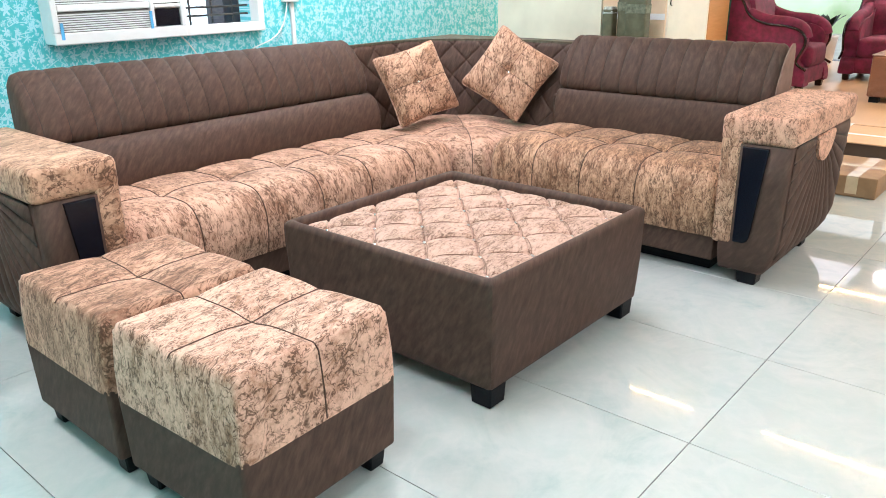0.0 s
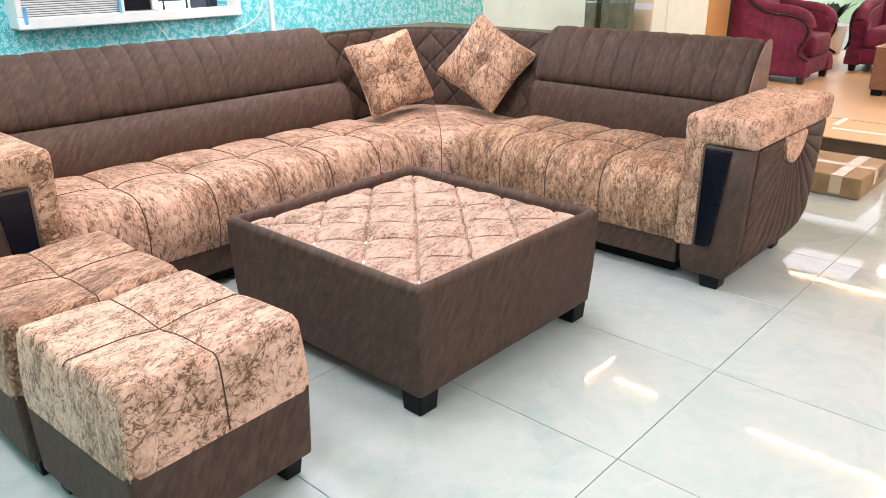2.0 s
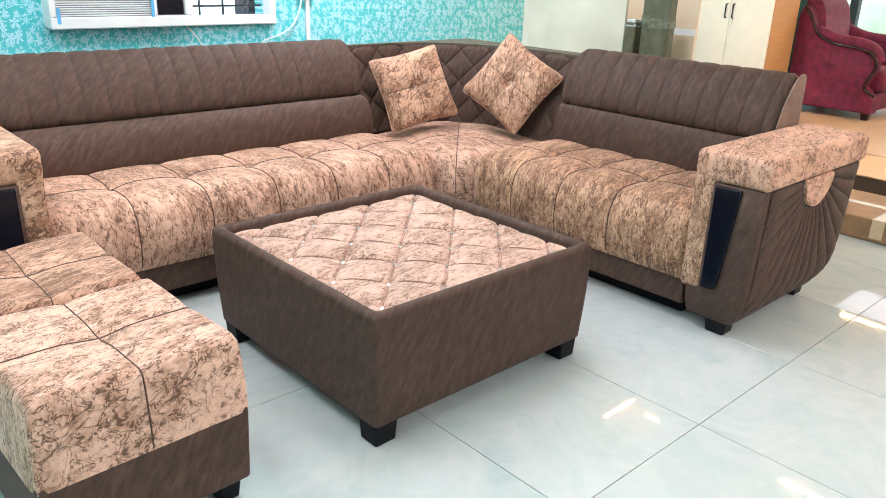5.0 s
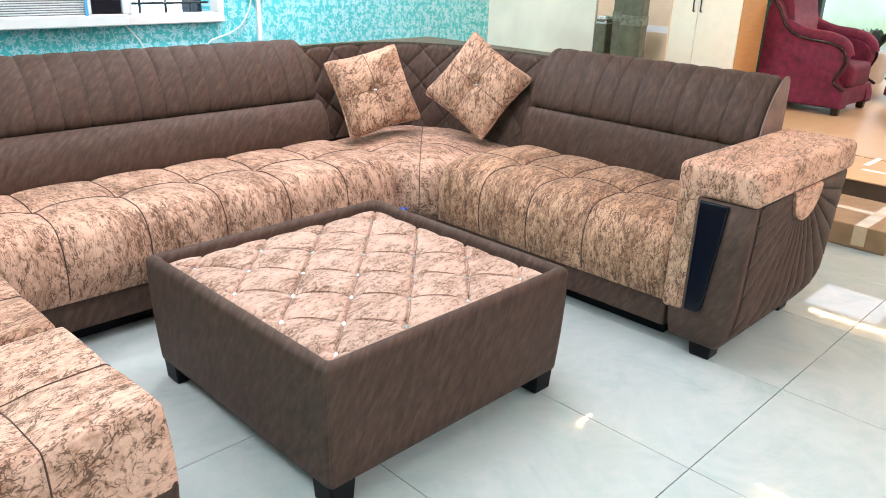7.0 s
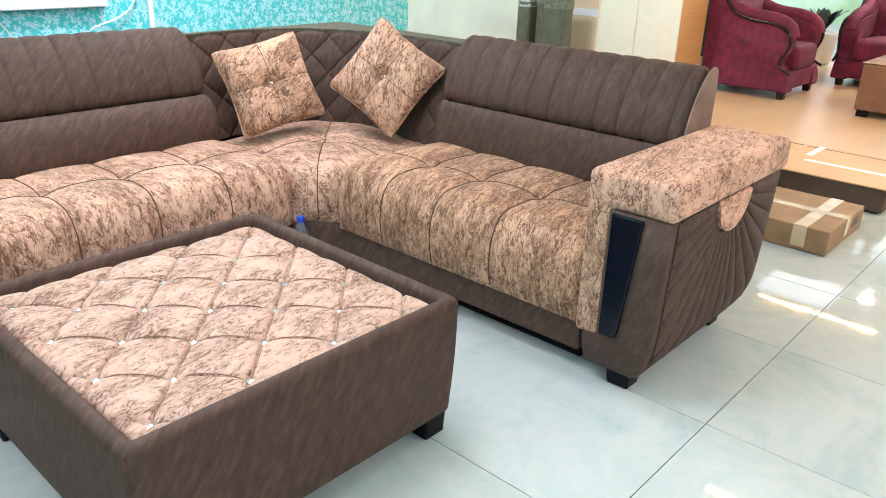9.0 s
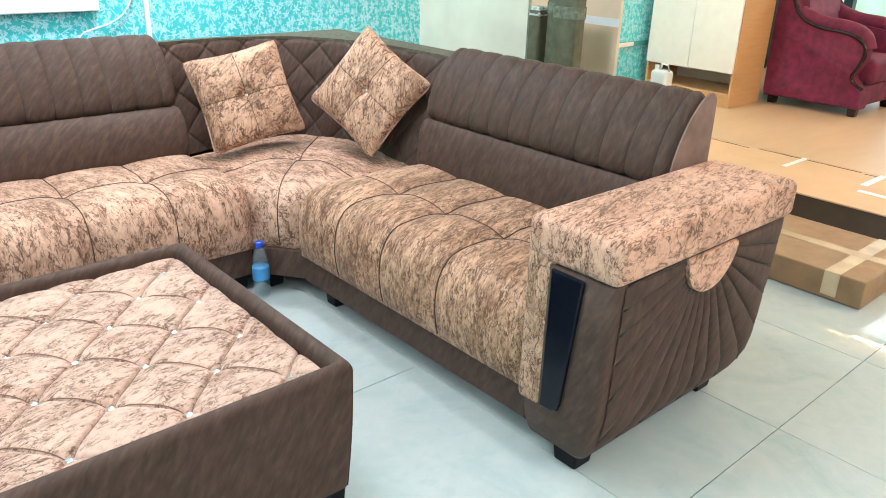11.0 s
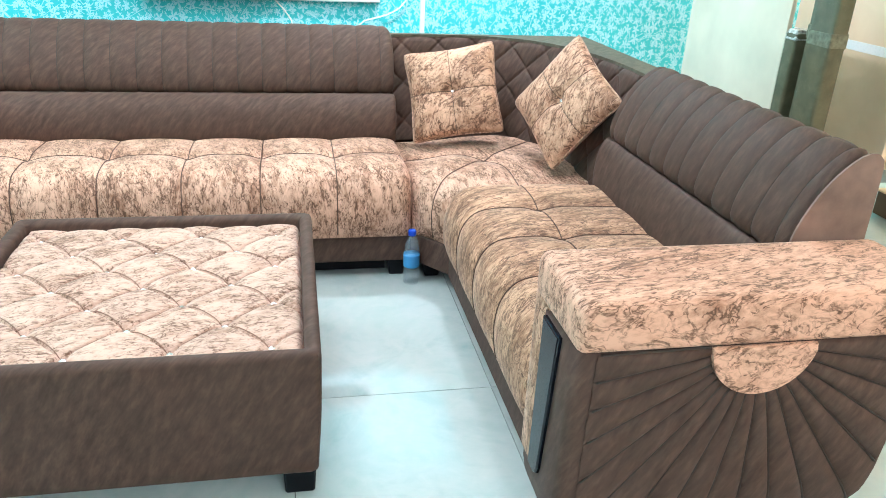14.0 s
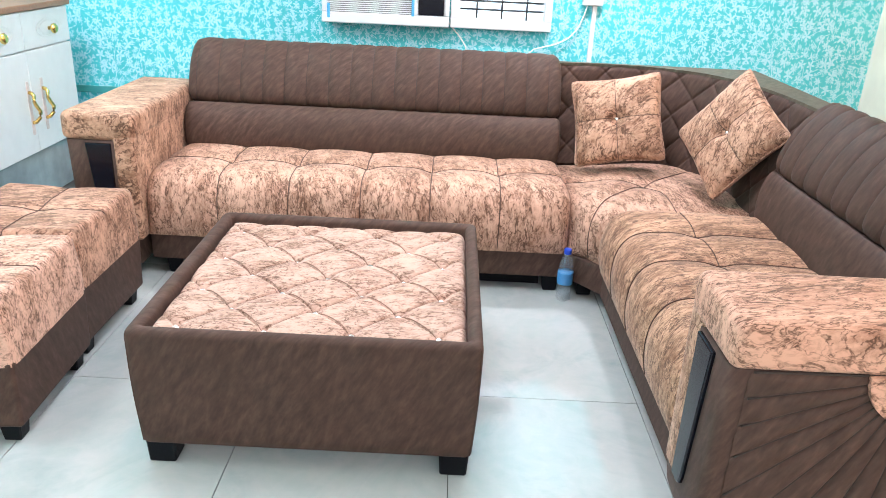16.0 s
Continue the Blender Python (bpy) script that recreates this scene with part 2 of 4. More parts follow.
PRINT_B = print_material("peach print russet", (0.42, 1.0, 0.5), 0.026, (0.59, 0.345, 0.240), (0.20, 0.096, 0.056))
# Backrest stitching; on the arm pleats it paints the fold shade.
SEAM_FOLD = plain("dark stitching and fold shade", (0.030, 0.019, 0.014), 0.7)
ROSE = plain("dusty rose velvet", (0.20, 0.128, 0.102), 0.75, vary=0.22, scale=16)
PIPING = plain("dark piping cord", (0.075, 0.034, 0.020), 0.7)
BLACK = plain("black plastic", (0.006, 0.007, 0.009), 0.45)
BLACK.node_tree.nodes["Principled BSDF"].inputs["Specular IOR Level"].default_value = 0.1
GLOSSBLACK = plain("black lacquer", (0.004, 0.006, 0.012), 0.2, grain=0.03)
GLOSSBLACK.node_tree.nodes["Principled BSDF"].inputs["Specular IOR Level"].default_value = 0.3
TEALWALL = wallpaper_material()
TILE = tile_material()
GROUT = plain("dark grout", (0.10, 0.105, 0.10), 0.8)
WHITE = plain("white paint", (0.78, 0.78, 0.77), 0.45, vary=0.03)
TEALPAINT = plain("teal wall paint", (0.16, 0.54, 0.52), 0.6, vary=0.06, scale=3)
CREAM = plain("cream wall paint", (0.50, 0.40, 0.31), 0.6, vary=0.06, scale=3)
PLASTER = plain("ceiling plaster", (0.78, 0.77, 0.74), 0.85, vary=0.04)
OFFWHITE = plain("off white laminate", (0.85, 0.80, 0.74), 0.4, vary=0.03)
ACWHITE = plain("white plastic", (0.74, 0.76, 0.76), 0.35, vary=0.03)
CHROME = plain("crystal stud", (0.95, 0.95, 0.97), 0.22, 1.0, grain=0.0)
GOLD = plain("polished brass", (0.85, 0.58, 0.18), 0.2, 1.0, grain=0.0)
CARD = plain("brown cardboard", (0.27, 0.16, 0.078), 0.6, vary=0.16)
CARDPALE = plain("pale cardboard", (0.57, 0.375, 0.22), 0.6, vary=0.06, scale=5)
CARDDARK = plain("dark cardboard edge", (0.075, 0.046, 0.028), 0.8)
TAPE = plain("white packing tape", (0.8, 0.82, 0.85), 0.3, vary=0.03)
BEIGE = wood_material("beige laminate", (0.56, 0.38, 0.23), (0.62, 0.43, 0.27), 0.33, (0.6, 3, 3))
ORANGEWOOD = wood_material("orange beech", (0.58, 0.34, 0.15), (0.66, 0.40, 0.19), 0.4)
BROWNTOP = wood_material("brown wood", (0.28, 0.12, 0.06), (0.36, 0.17, 0.09), 0.4)
REDVELVET = plain("wine red velvet", (0.125, 0.005, 0.036), 0.75, vary=0.45, scale=14)
REDVELVET.node_tree.nodes["Principled BSDF"].inputs["Sheen Weight"].default_value = 0.04
DARKWOOD = plain("dark polished wood", (0.016, 0.006, 0.007), 0.18, vary=0.2)
OLIVETOP = leather_material("olive suede", (0.105, 0.092, 0.066))
BOARDGREY = plain("grey green board", (0.66, 0.61, 0.48), 0.35, vary=0.12, scale=3)
ROLLGREEN = plain("olive wrapped foam", (0.115, 0.112, 0.070), 0.22, vary=0.2, scale=20)
PEACHBOARD = wood_material("pale veneer board", (0.74, 0.58, 0.42), (0.80, 0.64, 0.48), 0.35, (2, 2, 2))
GLASS = glass_material("clear glass")
PET = plain("clear bottle plastic", (0.62, 0.80, 0.92), 0.05, vary=0.03, grain=0.0)
PET.node_tree.nodes["Principled BSDF"].inputs["Alpha"].default_value = 0.11
BLUE = plain("blue cap plastic", (0.01, 0.05, 0.42), 0.35)
LABELBLUE = plain("blue bottle label", (0.06, 0.24, 0.52), 0.4)
TEALTRIM = plain("teal painted rail", (0.06, 0.33, 0.33), 0.45)
WARMLED = emit_material("warm led strip", (1.0, 0.60, 0.24), 75.0)
DARKINT = plain("dark opening", (0.02, 0.022, 0.025), 0.4)
LEAF = plain("dark leaf", (0.03, 0.05, 0.035), 0.4, vary=0.3)


# ---------------------------------------------------------------- mesh helpers
def part(name, bm, material, parent=None, label="", smooth=False):
    me = bpy.data.meshes.new(name)
    bmesh.ops.recalc_face_normals(bm, faces=bm.faces)
    if smooth:
        for f in bm.faces:
            f.smooth = True
    bm.to_mesh(me)
    bm.free()
    me.materials.append(material)
    o = new(name, me)
    if parent is not None:
        o.parent = parent
        o.matrix_parent_inverse = parent.matrix_world.inverted()
    if label:
        o["label"] = label
    if smooth == 2:
        w = o.modifiers.new("normals", "WEIGHTED_NORMAL")
        w.keep_sharp = True
    return o


def thing(name, x, y, z, label, category, group="", kind=""):
    o = new(name)
    o.empty_display_size = 0.1
    o.matrix_world = Matrix.Translation((x, y, z))
    bpy.context.view_layer.update()
    return tagged(o, label, category, group, kind)


def block(x0, x1, y0, y1, z0, z1, bev=0.004, seg=2, bm=None):
    bm = bm or bmesh.new()
    r = bmesh.ops.create_cube(bm, size=1)
    vs = r["verts"]
    for v in vs:
        v.co = Vector((x0 + (v.co.x + 0.5) * (x1 - x0), y0 + (v.co.y + 0.5) * (y1 - y0), z0 + (v.co.z + 0.5) * (z1 - z0)))
    if bev > 0:
        es = list({e for v in vs for e in v.link_edges})
        bmesh.ops.bevel(bm, geom=es, offset=bev, segments=seg, affect="EDGES", profile=0.5)
    return bm


def frustum(cx, cy, z0, z1, bx, by, tx, ty, bev=0.01, seg=3):
    """A box whose bottom half sizes are bx, by and top half sizes tx, ty."""
    bm = bmesh.new()
    lo = [bm.verts.new((cx + i * bx, cy + j * by, z0)) for i, j in ((-1, -1), (1, -1), (1, 1), (-1, 1))]
    hi = [bm.verts.new((cx + i * tx, cy + j * ty, z1)) for i, j in ((-1, -1), (1, -1), (1, 1), (-1, 1))]
    bm.faces.new(lo[::-1])
    bm.faces.new(hi)
    for k in range(4):
        bm.faces.new((lo[k], lo[(k + 1) % 4], hi[(k + 1) % 4], hi[k]))
    if bev > 0:
        bmesh.ops.bevel(bm, geom=bm.edges[:], offset=bev, segments=seg, affect="EDGES", profile=0.5)
    return bm


def cyl(x, y, z0, z1, r0, r1=None, seg=24, bev=0.0):
    bm = bmesh.new()
    bmesh.ops.create_cone(bm, cap_ends=True, segments=seg, radius1=r0, radius2=r0 if r1 is None else r1, depth=z1 - z0,
                          matrix=Matrix.Translation((x, y, (z0 + z1) / 2)))
    if bev:
        bmesh.ops.bevel(bm, geom=[e for e in bm.edges if len(e.link_faces) == 2 and e.calc_face_angle(0) > 1], offset=bev, segments=2, affect="EDGES")
    return bm


def lathe(x, y, prof, seg=28):
    """prof: (radius, z) from bottom to top."""
    bm = bmesh.new()
    rings = []
    for r, z in prof:
        rings.append([bm.verts.new((x + r * math.cos(2 * math.pi * k / seg), y + r * math.sin(2 * math.pi * k / seg), z)) for k in range(seg)])
    for a, b in zip(rings, rings[1:]):
        for k in range(seg):
            bm.faces.new((a[k], a[(k + 1) % seg], b[(k + 1) % seg], b[k]))
    bm.faces.new(rings[0][::-1])
    bm.faces.new(rings[-1])
    return bm


def tube(points, r, seg=6, bm=None):
    """A round cord along points."""
    bm = bm or bmesh.new()
    pts = [Vector(p) for p in points]
    rings = []
    for i, p in enumerate(pts):
        d = (pts[min(i + 1, len(pts) - 1)] - pts[max(i - 1, 0)]).normalized()
        u = d.cross(Vector((0.123, 0.31, 0.94))).normalized()
        w = d.cross(u)
        rings.append([bm.verts.new(p + r * (math.cos(2 * math.pi * k / seg) * u + math.sin(2 * math.pi * k / seg) * w)) for k in range(seg)])
    for a, b in zip(rings, rings[1:]):
        for k in range(seg):
            bm.faces.new((a[k], a[(k + 1) % seg], b[(k + 1) % seg], b[k]))
    bm.faces.new(rings[0][::-1])
    bm.faces.new(rings[-1])
    return bm


def grid_mesh(surf, ss, ps, close_ends=False):
    """A sheet of surf(s, p) over two lists of parameters."""
    bm = bmesh.new()
    vs = [[bm.verts.new(surf(a, b)) for b in ps] for a in ss]
    for r0, r1 in zip(vs, vs[1:]):
        for k in range(len(ps) - 1):
            bm.faces.new((r0[k], r0[k + 1], r1[k + 1], r1[k]))
    if close_ends:
        bm.faces.new(vs[0])
        bm.faces.new(vs[-1][::-1])
    return bm


def span(a, b, n):
    return [a + (b - a) * k / n for k in range(n + 1)]


def along(poly, f):
    """The point at share f of the length of a polyline in the plane, with its normal."""
    ls = [math.dist(a, b) for a, b in zip(poly, poly[1:])]
    d = f * sum(ls)
    for a, b, q in zip(poly, poly[1:], ls):
        if d <= q or b is poly[-1]:
            t = min(1.0, d / q)
            tx, tz = (b[0] - a[0]) / q, (b[1] - a[1]) / q
            return a[0] + t * (b[0] - a[0]), a[1] + t * (b[1] - a[1]), -tz, tx
        d -= q


def smooth_poly(poly, rounds=2):
    """Corner cutting, ends kept."""
    for _ in range(rounds):
        out = [poly[0]]
        for a, b in zip(poly, poly[1:]):
            out += [(0.75 * a[0] + 0.25 * b[0], 0.75 * a[1] + 0.25 * b[1]), (0.25 * a[0] + 0.75 * b[0], 0.25 * a[1] + 0.75 * b[1])]
        poly = out + [poly[-1]]
    return poly


def outline_solid(poly, place, thick, bev=0.0):
    """An outline (u, z) swept by place(u, v, z) over v from 0 to thick."""
    bm = bmesh.new()
    a = [bm.verts.new(place(u, 0, z)) for u, z in poly]
    b = [bm.verts.new(place(u, thick, z)) for u, z in poly]
    f0 = bm.faces.new(a)
    f1 = bm.faces.new(b[::-1])
    for k in range(len(poly)):
        j = (k + 1) % len(poly)
        bm.faces.new((a[k], b[k], b[j], a[j]))
    if bev:
        bmesh.ops.bevel(bm, geom=list(f0.edges) + list(f1.edges), offset=bev, segments=2, affect="EDGES", profile=0.5)
    return bm


# ---------------------------------------------------------------- the room
WALL_Y = 2.26


def structure(name, bm, material, label, category):
    return tagged(part(name, bm, material), label, category, "", "structure")


# back wall with the holes for the window and the air conditioner
WIN = (0.345, 0.855, 0.925, 1.62)
ACH = (-0.345, 0.285, 0.94, 1.30)
wall_bits = ((-2.3, ACH[0], -0.1, CEIL), (ACH[0], ACH[1], -0.1, ACH[2]), (ACH[0], ACH[1], ACH[3], CEIL), (ACH[1], WIN[0], -0.1, CEIL),
             (WIN[0], WIN[1], -0.1, WIN[2]), (WIN[0], WIN[1], WIN[3], CEIL), (WIN[1], 9.0, -0.1, CEIL))
bm = bmesh.new()
for x0, x1, z0, z1 in wall_bits:
    block(x0, x1, WALL_Y, WALL_Y + 0.18, z0, z1, 0, bm=bm)
structure("wall_north", bm, TEALWALL, "teal wallpapered wall with white leaf sprigs", "wall")
structure("wall_west", block(-2.48, -2.3, -5.2, WALL_Y + 0.18, -0.1, CEIL, 0), TEALPAINT, "plain teal side wall", "wall")
# The south wall is never in view; its tone dims and warms the bounce.
structure("wall_south", block(-2.48, 9.2, -5.38, -5.2, -0.1, CEIL, 0), CREAM, "unseen wall, cream to warm the bounced light", "wall")
structure("ceiling", block(-2.48, 9.2, -5.38, WALL_Y + 0.18, CEIL, CEIL + 0.1, 0), PLASTER, "plain white plaster ceiling", "ceiling")
bm = block(9.0, 9.18, -5.2, WALL_Y + 0.18, -0.1, 0.05, 0)
block(9.0, 9.18, -5.2, WALL_Y + 0.18, 2.3, CEIL, 0, bm=bm)
for y in (-5.1, -3.3, -1.5, 0.3, 2.1):
    block(9.02, 9.12, y - 0.05, y + 0.05, 0.05, 2.3, 0, bm=bm)
structure("wall_east", bm, plain("dark window frame", (0.05, 0.055, 0.06), 0.4), "dark framed glazed shop front", "wall")
structure("dado_rail", block(-2.3, 8.99, WALL_Y - 0.014, WALL_Y - 0.001, 0.445, 0.485, 0.004), TEALTRIM, "teal painted dado rail", "trim")
structure("trim", block(4.35, 5.2, WALL_Y - 0.018, WALL_Y - 0.0141, 0.447, 0.483, 0.001), OFFWHITE, "unpainted cream stretch of the dado rail", "trim")
structure("baseboard", block(-2.3, 8.99, WALL_Y - 0.016, WALL_Y - 0.001, 0.0, 0.11, 0.004), PEACHBOARD, "pale tiled skirting along the wall", "trim")
# grass and trees outside the shop front, and daylight
bm = block(9.2, 30, -20, 20, -0.3, -0.2, 0)
structure("ground", bm, plain("pale paving", (0.42, 0.45, 0.40), 0.8, vary=0.2, scale=2), "pale paved ground outside the glass", "ground")

bd = part("backdrop", block(17.0, 17.1, -16, 16, -0.2, 9, 0), LEAF)
bmat, n, l, p = mat("far greenery and bright sky")
tc = n.new("ShaderNodeTexCoord")
sp = n.new("ShaderNodeSeparateXYZ")
l.new(tc.outputs["Object"], sp.inputs[0])
hgt = calc(n, l, "ADD", calc(n, l, "MULTIPLY", sp.outputs[2], 0.22), calc(n, l, "MULTIPLY", noise_tex(n, l, tc.outputs["Object"], 0.9, 6), 0.5))
bc = ramp(n, l, hgt, [(0.22, (0.30, 0.42, 0.24)), (0.40, (0.62, 0.78, 0.60)), (0.55, (0.95, 1.0, 1.0))])
l.new(bc, p.inputs["Base Color"])
l.new(bc, p.inputs["Emission Color"])
p.inputs["Emission Strength"].default_value = 1.1
bd.data.materials[0] = bmat
tagged(bd, "blurred greenery under a bright sky beyond the glass", "backdrop", "", "structure")
bw = part("backdrop_2", block(-2, 4, 4.6, 4.7, -0.2, 4.5, 0), emit_material("hazy daylight", (0.86, 0.94, 1.0), 1.5))
tagged(bw, "bright hazy daylight behind the barred window", "backdrop", "", "structure")
structure("wall_outside", block(1.12, 2.6, 3.0, 3.2, -0.2, 3.0, 0), plain("dark slate render", (0.05, 0.055, 0.08), 0.6), "dark slate wall of the yard outside the barred window", "wall")
# ground slab under the tiles, and the beige floor
structure("floor", block(-2.4, 9.1, -5.3, WALL_Y + 0.1, -0.12, -0.006, 0), GROUT, "dark grouted floor bed", "floor")
structure("floor_2", block(4.06, 8.99, -5.19, WALL_Y - 0.02, -0.004, 0.05, 0.002), BEIGE, "raised glossy beige laminate floor", "floor")


# ---------------------------------------------------------------- seats, backs and arms
def seat_profile(z0, z1, depth):
    """(share of the depth from the front, height) from the front's foot over the nose to the back."""
    q = [(0.05, z0), (0.012, z0 + 0.05), (0.0, z0 + 0.12), (0.02, z1 - 0.075), (0.10, z1 - 0.012), (0.24, z1), (0.5, z1 + 0.004), (1.0, z1 - 0.01)]
    return smooth_poly([(u * 1.0, z) for u, z in q], 2)


def upholstered_seat(parent, front, back, seams, z0, z1, cross, material, steps, piping=True):
    """front(s), back(s): plan points for s in 0..1. seams: the s of the stitched lines; cross: share of the profile of the long line."""
    poly = seat_profile(z0, z1, 1)
    depth = math.dist(front(0.5), back(0.5))
    length = math.dist(front(0.0), front(1.0))
    metric = [(u * depth, z) for u, z in poly]
    total = sum(math.dist(a, b) for a, b in zip(metric, metric[1:]))
    edges = [0.0, *seams, 1.0]

    def surf(s, p, lift=0.0):
        u, z, nu, nz = along(metric, p)
        ds = min(abs(s - e) for e in edges) * length
        dp = abs(p - cross) * total
        inner = min(abs(s - e) for e in seams) * length if seams else 9
        w = 0.013 * (1 - math.exp(-ds / 0.045)) - 0.010
        w += 0.009 * (1 - math.exp(-dp / 0.045)) - 0.008
        w -= 0.010 * math.exp(-(inner ** 2 + dp ** 2) / 0.0022)
        w -= 0.03 * math.exp(-min(s, 1 - s) * length / 0.012)
        fade = min(1.0, p / 0.08)
        w = w * fade + lift
        a, b = Vector(front(s)), Vector(back(s))
        d = (b - a).normalized()
        q = a + d * (u / depth * (b - a).length + nu * w)
        return Vector((q.x, q.y, z + nz * w))

    ss = sorted(set(span(0, 1, steps) + [e + o for e in seams for o in (-0.004, 0, 0.004)]))
    ps = sorted(set(span(0, 1, 44) + [cross - 0.008, cross, cross + 0.008]))
    seat = part("seat", grid_mesh(surf, ss, ps, True), material, parent, "peach and brown printed velvet seat", True)
    # Dark cord colour takes in the shadow beside the piping on the seat front.
    if piping:
        for e in seams:
            part("piping", tube([surf(e, p, 0.0015) for p in span(0.02, 0.985, 40)], 0.0021), PIPING, seat, "dark brown cord", True)
        for a, b in zip(edges, edges[1:]):
            part("piping", tube([surf(s, cross, 0.001) for s in span(a, b, 14)], 0.0020), PIPING, seat, "dark brown cord", True)
    return seat


# (distance behind the crease, height)
LUMBAR = smooth_poly([(-0.12, 0.40), (-0.17, 0.44), (-0.175, 0.50), (-0.14, 0.57), (-0.08, 0.61), (-0.01, 0.622), (0.03, 0.60)], 2)
ROLL = smooth_poly([(0.03, 0.605), (-0.005, 0.615), (-0.018, 0.65), (0.0, 0.72), (0.04, 0.80), (0.09, 0.855), (0.13, 0.884), (0.165, 0.884), (0.180, 0.865), (0.182, 0.80), (0.182, 0.42)], 2)


def upholstered_back(parent, place, length, channels, swell):
    """place(s in metres, depth, z) -> point. channels: the stitched lines, in metres; swell: how far the lumbar roll stands out."""
    def roll(s, p, lift=0.0):
        u, z, nu, nz = along(ROLL, p)
        w = 0.0
        if p < 0.58:
            d = min(abs(s - c) for c in channels)
            w = -0.009 * math.exp(-d / 0.010) * min(1.0, (0.58 - p) / 0.22)
        e = min(s, length - s)
        r = 0.0
        if e < 0.05:
            r = 0.05 - math.sqrt(max(0.0, 0.05 ** 2 - (0.05 - e) ** 2))
        cx, cz = 0.09, 0.68
        k = min(1.0, r / 0.16)
        u, z = u + nu * w, z + nz * w
        return place(s, u + (cx - u) * k, z + (cz - z) * k)

    ss = sorted(set(span(0, length, int(length / 0.02)) + [c + o for c in channels for o in (-0.004, 0, 0.004)] + [0.003, 0.008, 0.016, 0.025, length - 0.003, length - 0.008, length - 0.016, length - 0.025, 0.035, length - 0.035]))
    back = part("backrest", grid_mesh(roll, ss, span(0, 1, 40), True), LEATHER, parent, "", True)

    for c in channels:
        if 0.03 < c < length - 0.03:
            part("seam_or_fold", tube([roll(c, p) for p in span(0.03, 0.56, 24)], 0.0016, 5), SEAM_FOLD, back, "", True)

    def lum(s, p):
        u, z, nu, nz = along(LUMBAR, p)
        e = min(s, length - s)
        r = 0.03 - math.sqrt(max(0.0, 0.03 ** 2 - (0.03 - e) ** 2)) if e < 0.03 else 0.0
        k = min(1.0, r / 0.1)
        u = u * swell if u < 0 else u
        return place(s, u + (0.03 - u) * k * 0.5, z + (0.5 - z) * k * 0.4)

    part("lumbar_roll", grid_mesh(lum, sorted(set(span(0, length, 40) + [0.004, 0.01, 0.02, length - 0.004, length - 0.01, length - 0.02])), span(0, 1, 22), True), LEATHER, parent, "", True)
    return back


def sofa_arm(parent, place, cloth, depth=0.80):
    """place(u from the front, v from the inner side outwards, z)."""
    def at(bm):
        for v in bm.verts:
            v.co = place(*v.co)
        return bm

    T0, T1 = 0.575, 0.685
    # leather body, its outer side turned under at the foot, its back raked
    def side_v(z):
        k = max(0.0, (0.22 - z) / 0.16)
        return 0.264 - 0.03 * (T0 - z) - 0.045 * k * k

    def back_u(z):
        k = max(0.0, (0.16 - z) / 0.10)
        return depth + 0.004 - 0.075 * (T0 - z) - 0.045 * k * k

    def front_u(z):
        k = max(0.0, (0.17 - z) / 0.11)
        return 0.035 * k * k

    zs = [0.056, 0.07, 0.09, 0.12, 0.16, 0.21, 0.30, 0.42, T0]
    bm = bmesh.new()
    cols = []
    for z in zs:
        v1, u0, u1 = side_v(z), front_u(z), back_u(z)
        r = 0.022
        ring = [(u0, 0.03)] + [(u0 + r - r * math.cos(a), v1 - r + r * math.sin(a)) for a in span(0, math.pi / 2, 4)]
        ring += [(u1 - r + r * math.sin(a), v1 - r + r * math.cos(a)) for a in span(0, math.pi / 2, 4)] + [(u1, 0.03)]
        cols.append([bm.verts.new((u, v, z)) for u, v in ring])
    for r0, r1 in zip(cols, cols[1:]):
        for k in range(len(r0)):
            j = (k + 1) % len(r0)
            bm.faces.new((r0[k], r0[j], r1[j], r1[k]))
    bm.faces.new(cols[0])
    bm.faces.new(cols[-1])
    part("arm_body", at(bm), LEATHER, parent, "", True)

    # fan of pleats on the outer side
    cx, cz, R = depth * 0.49, T0 + 0.005, 0.115
    n_p = 17
    angles = [math.pi + 0.02 + (math.pi - 0.04) * k / n_p for k in range(n_p + 1)]

    def limit(a):
        """how far a ray from the fan's centre runs before it leaves the side."""
        dx, dz = math.cos(a), math.sin(a)
        r = 0.0
        while r < 1.2:
            u, z = cx + r * dx, cz + r * dz
            if z < 0.085 or u < front_u(z) + 0.045 or u > back_u(z) - 0.022:
                break
            r += 0.004
        return r

    for a0, a1 in zip(angles, angles[1:]):
        pleats = bmesh.new()
        rows = []
        for f in span(0.0, 1.0, 8):
            row = []
            for g in (0.0, 0.05, 0.15, 0.32, 0.68, 0.85, 0.95, 1.0):
                a = a0 + (a1 - a0) * g
                r = R * 0.75 + (limit(a) - R * 0.75) * f
                u, z = cx + r * math.cos(a), cz + r * math.sin(a)
                rise = math.sin(math.pi * g) ** 0.55
                v = side_v(z) + 0.001 + 0.015 * rise * min(1, f * 5) * min(1, (1 - f) * 6 + 0.15)
                row.append(pleats.verts.new((u, v, z)))
            rows.append(row)
        for r0, r1 in zip(rows, rows[1:]):
            for k in range(7):
                pleats.faces.new((r0[k], r0[k + 1], r1[k + 1], r1[k]))
        fold = part("pleat", at(pleats), LEATHER, parent, "", True)
        # A dark cord in each fold stands in for its shading.
        crease = [(cx + r * math.cos(a0), cz + r * math.sin(a0)) for r in span(R * 0.9, limit(a0) - 0.006, 10)]
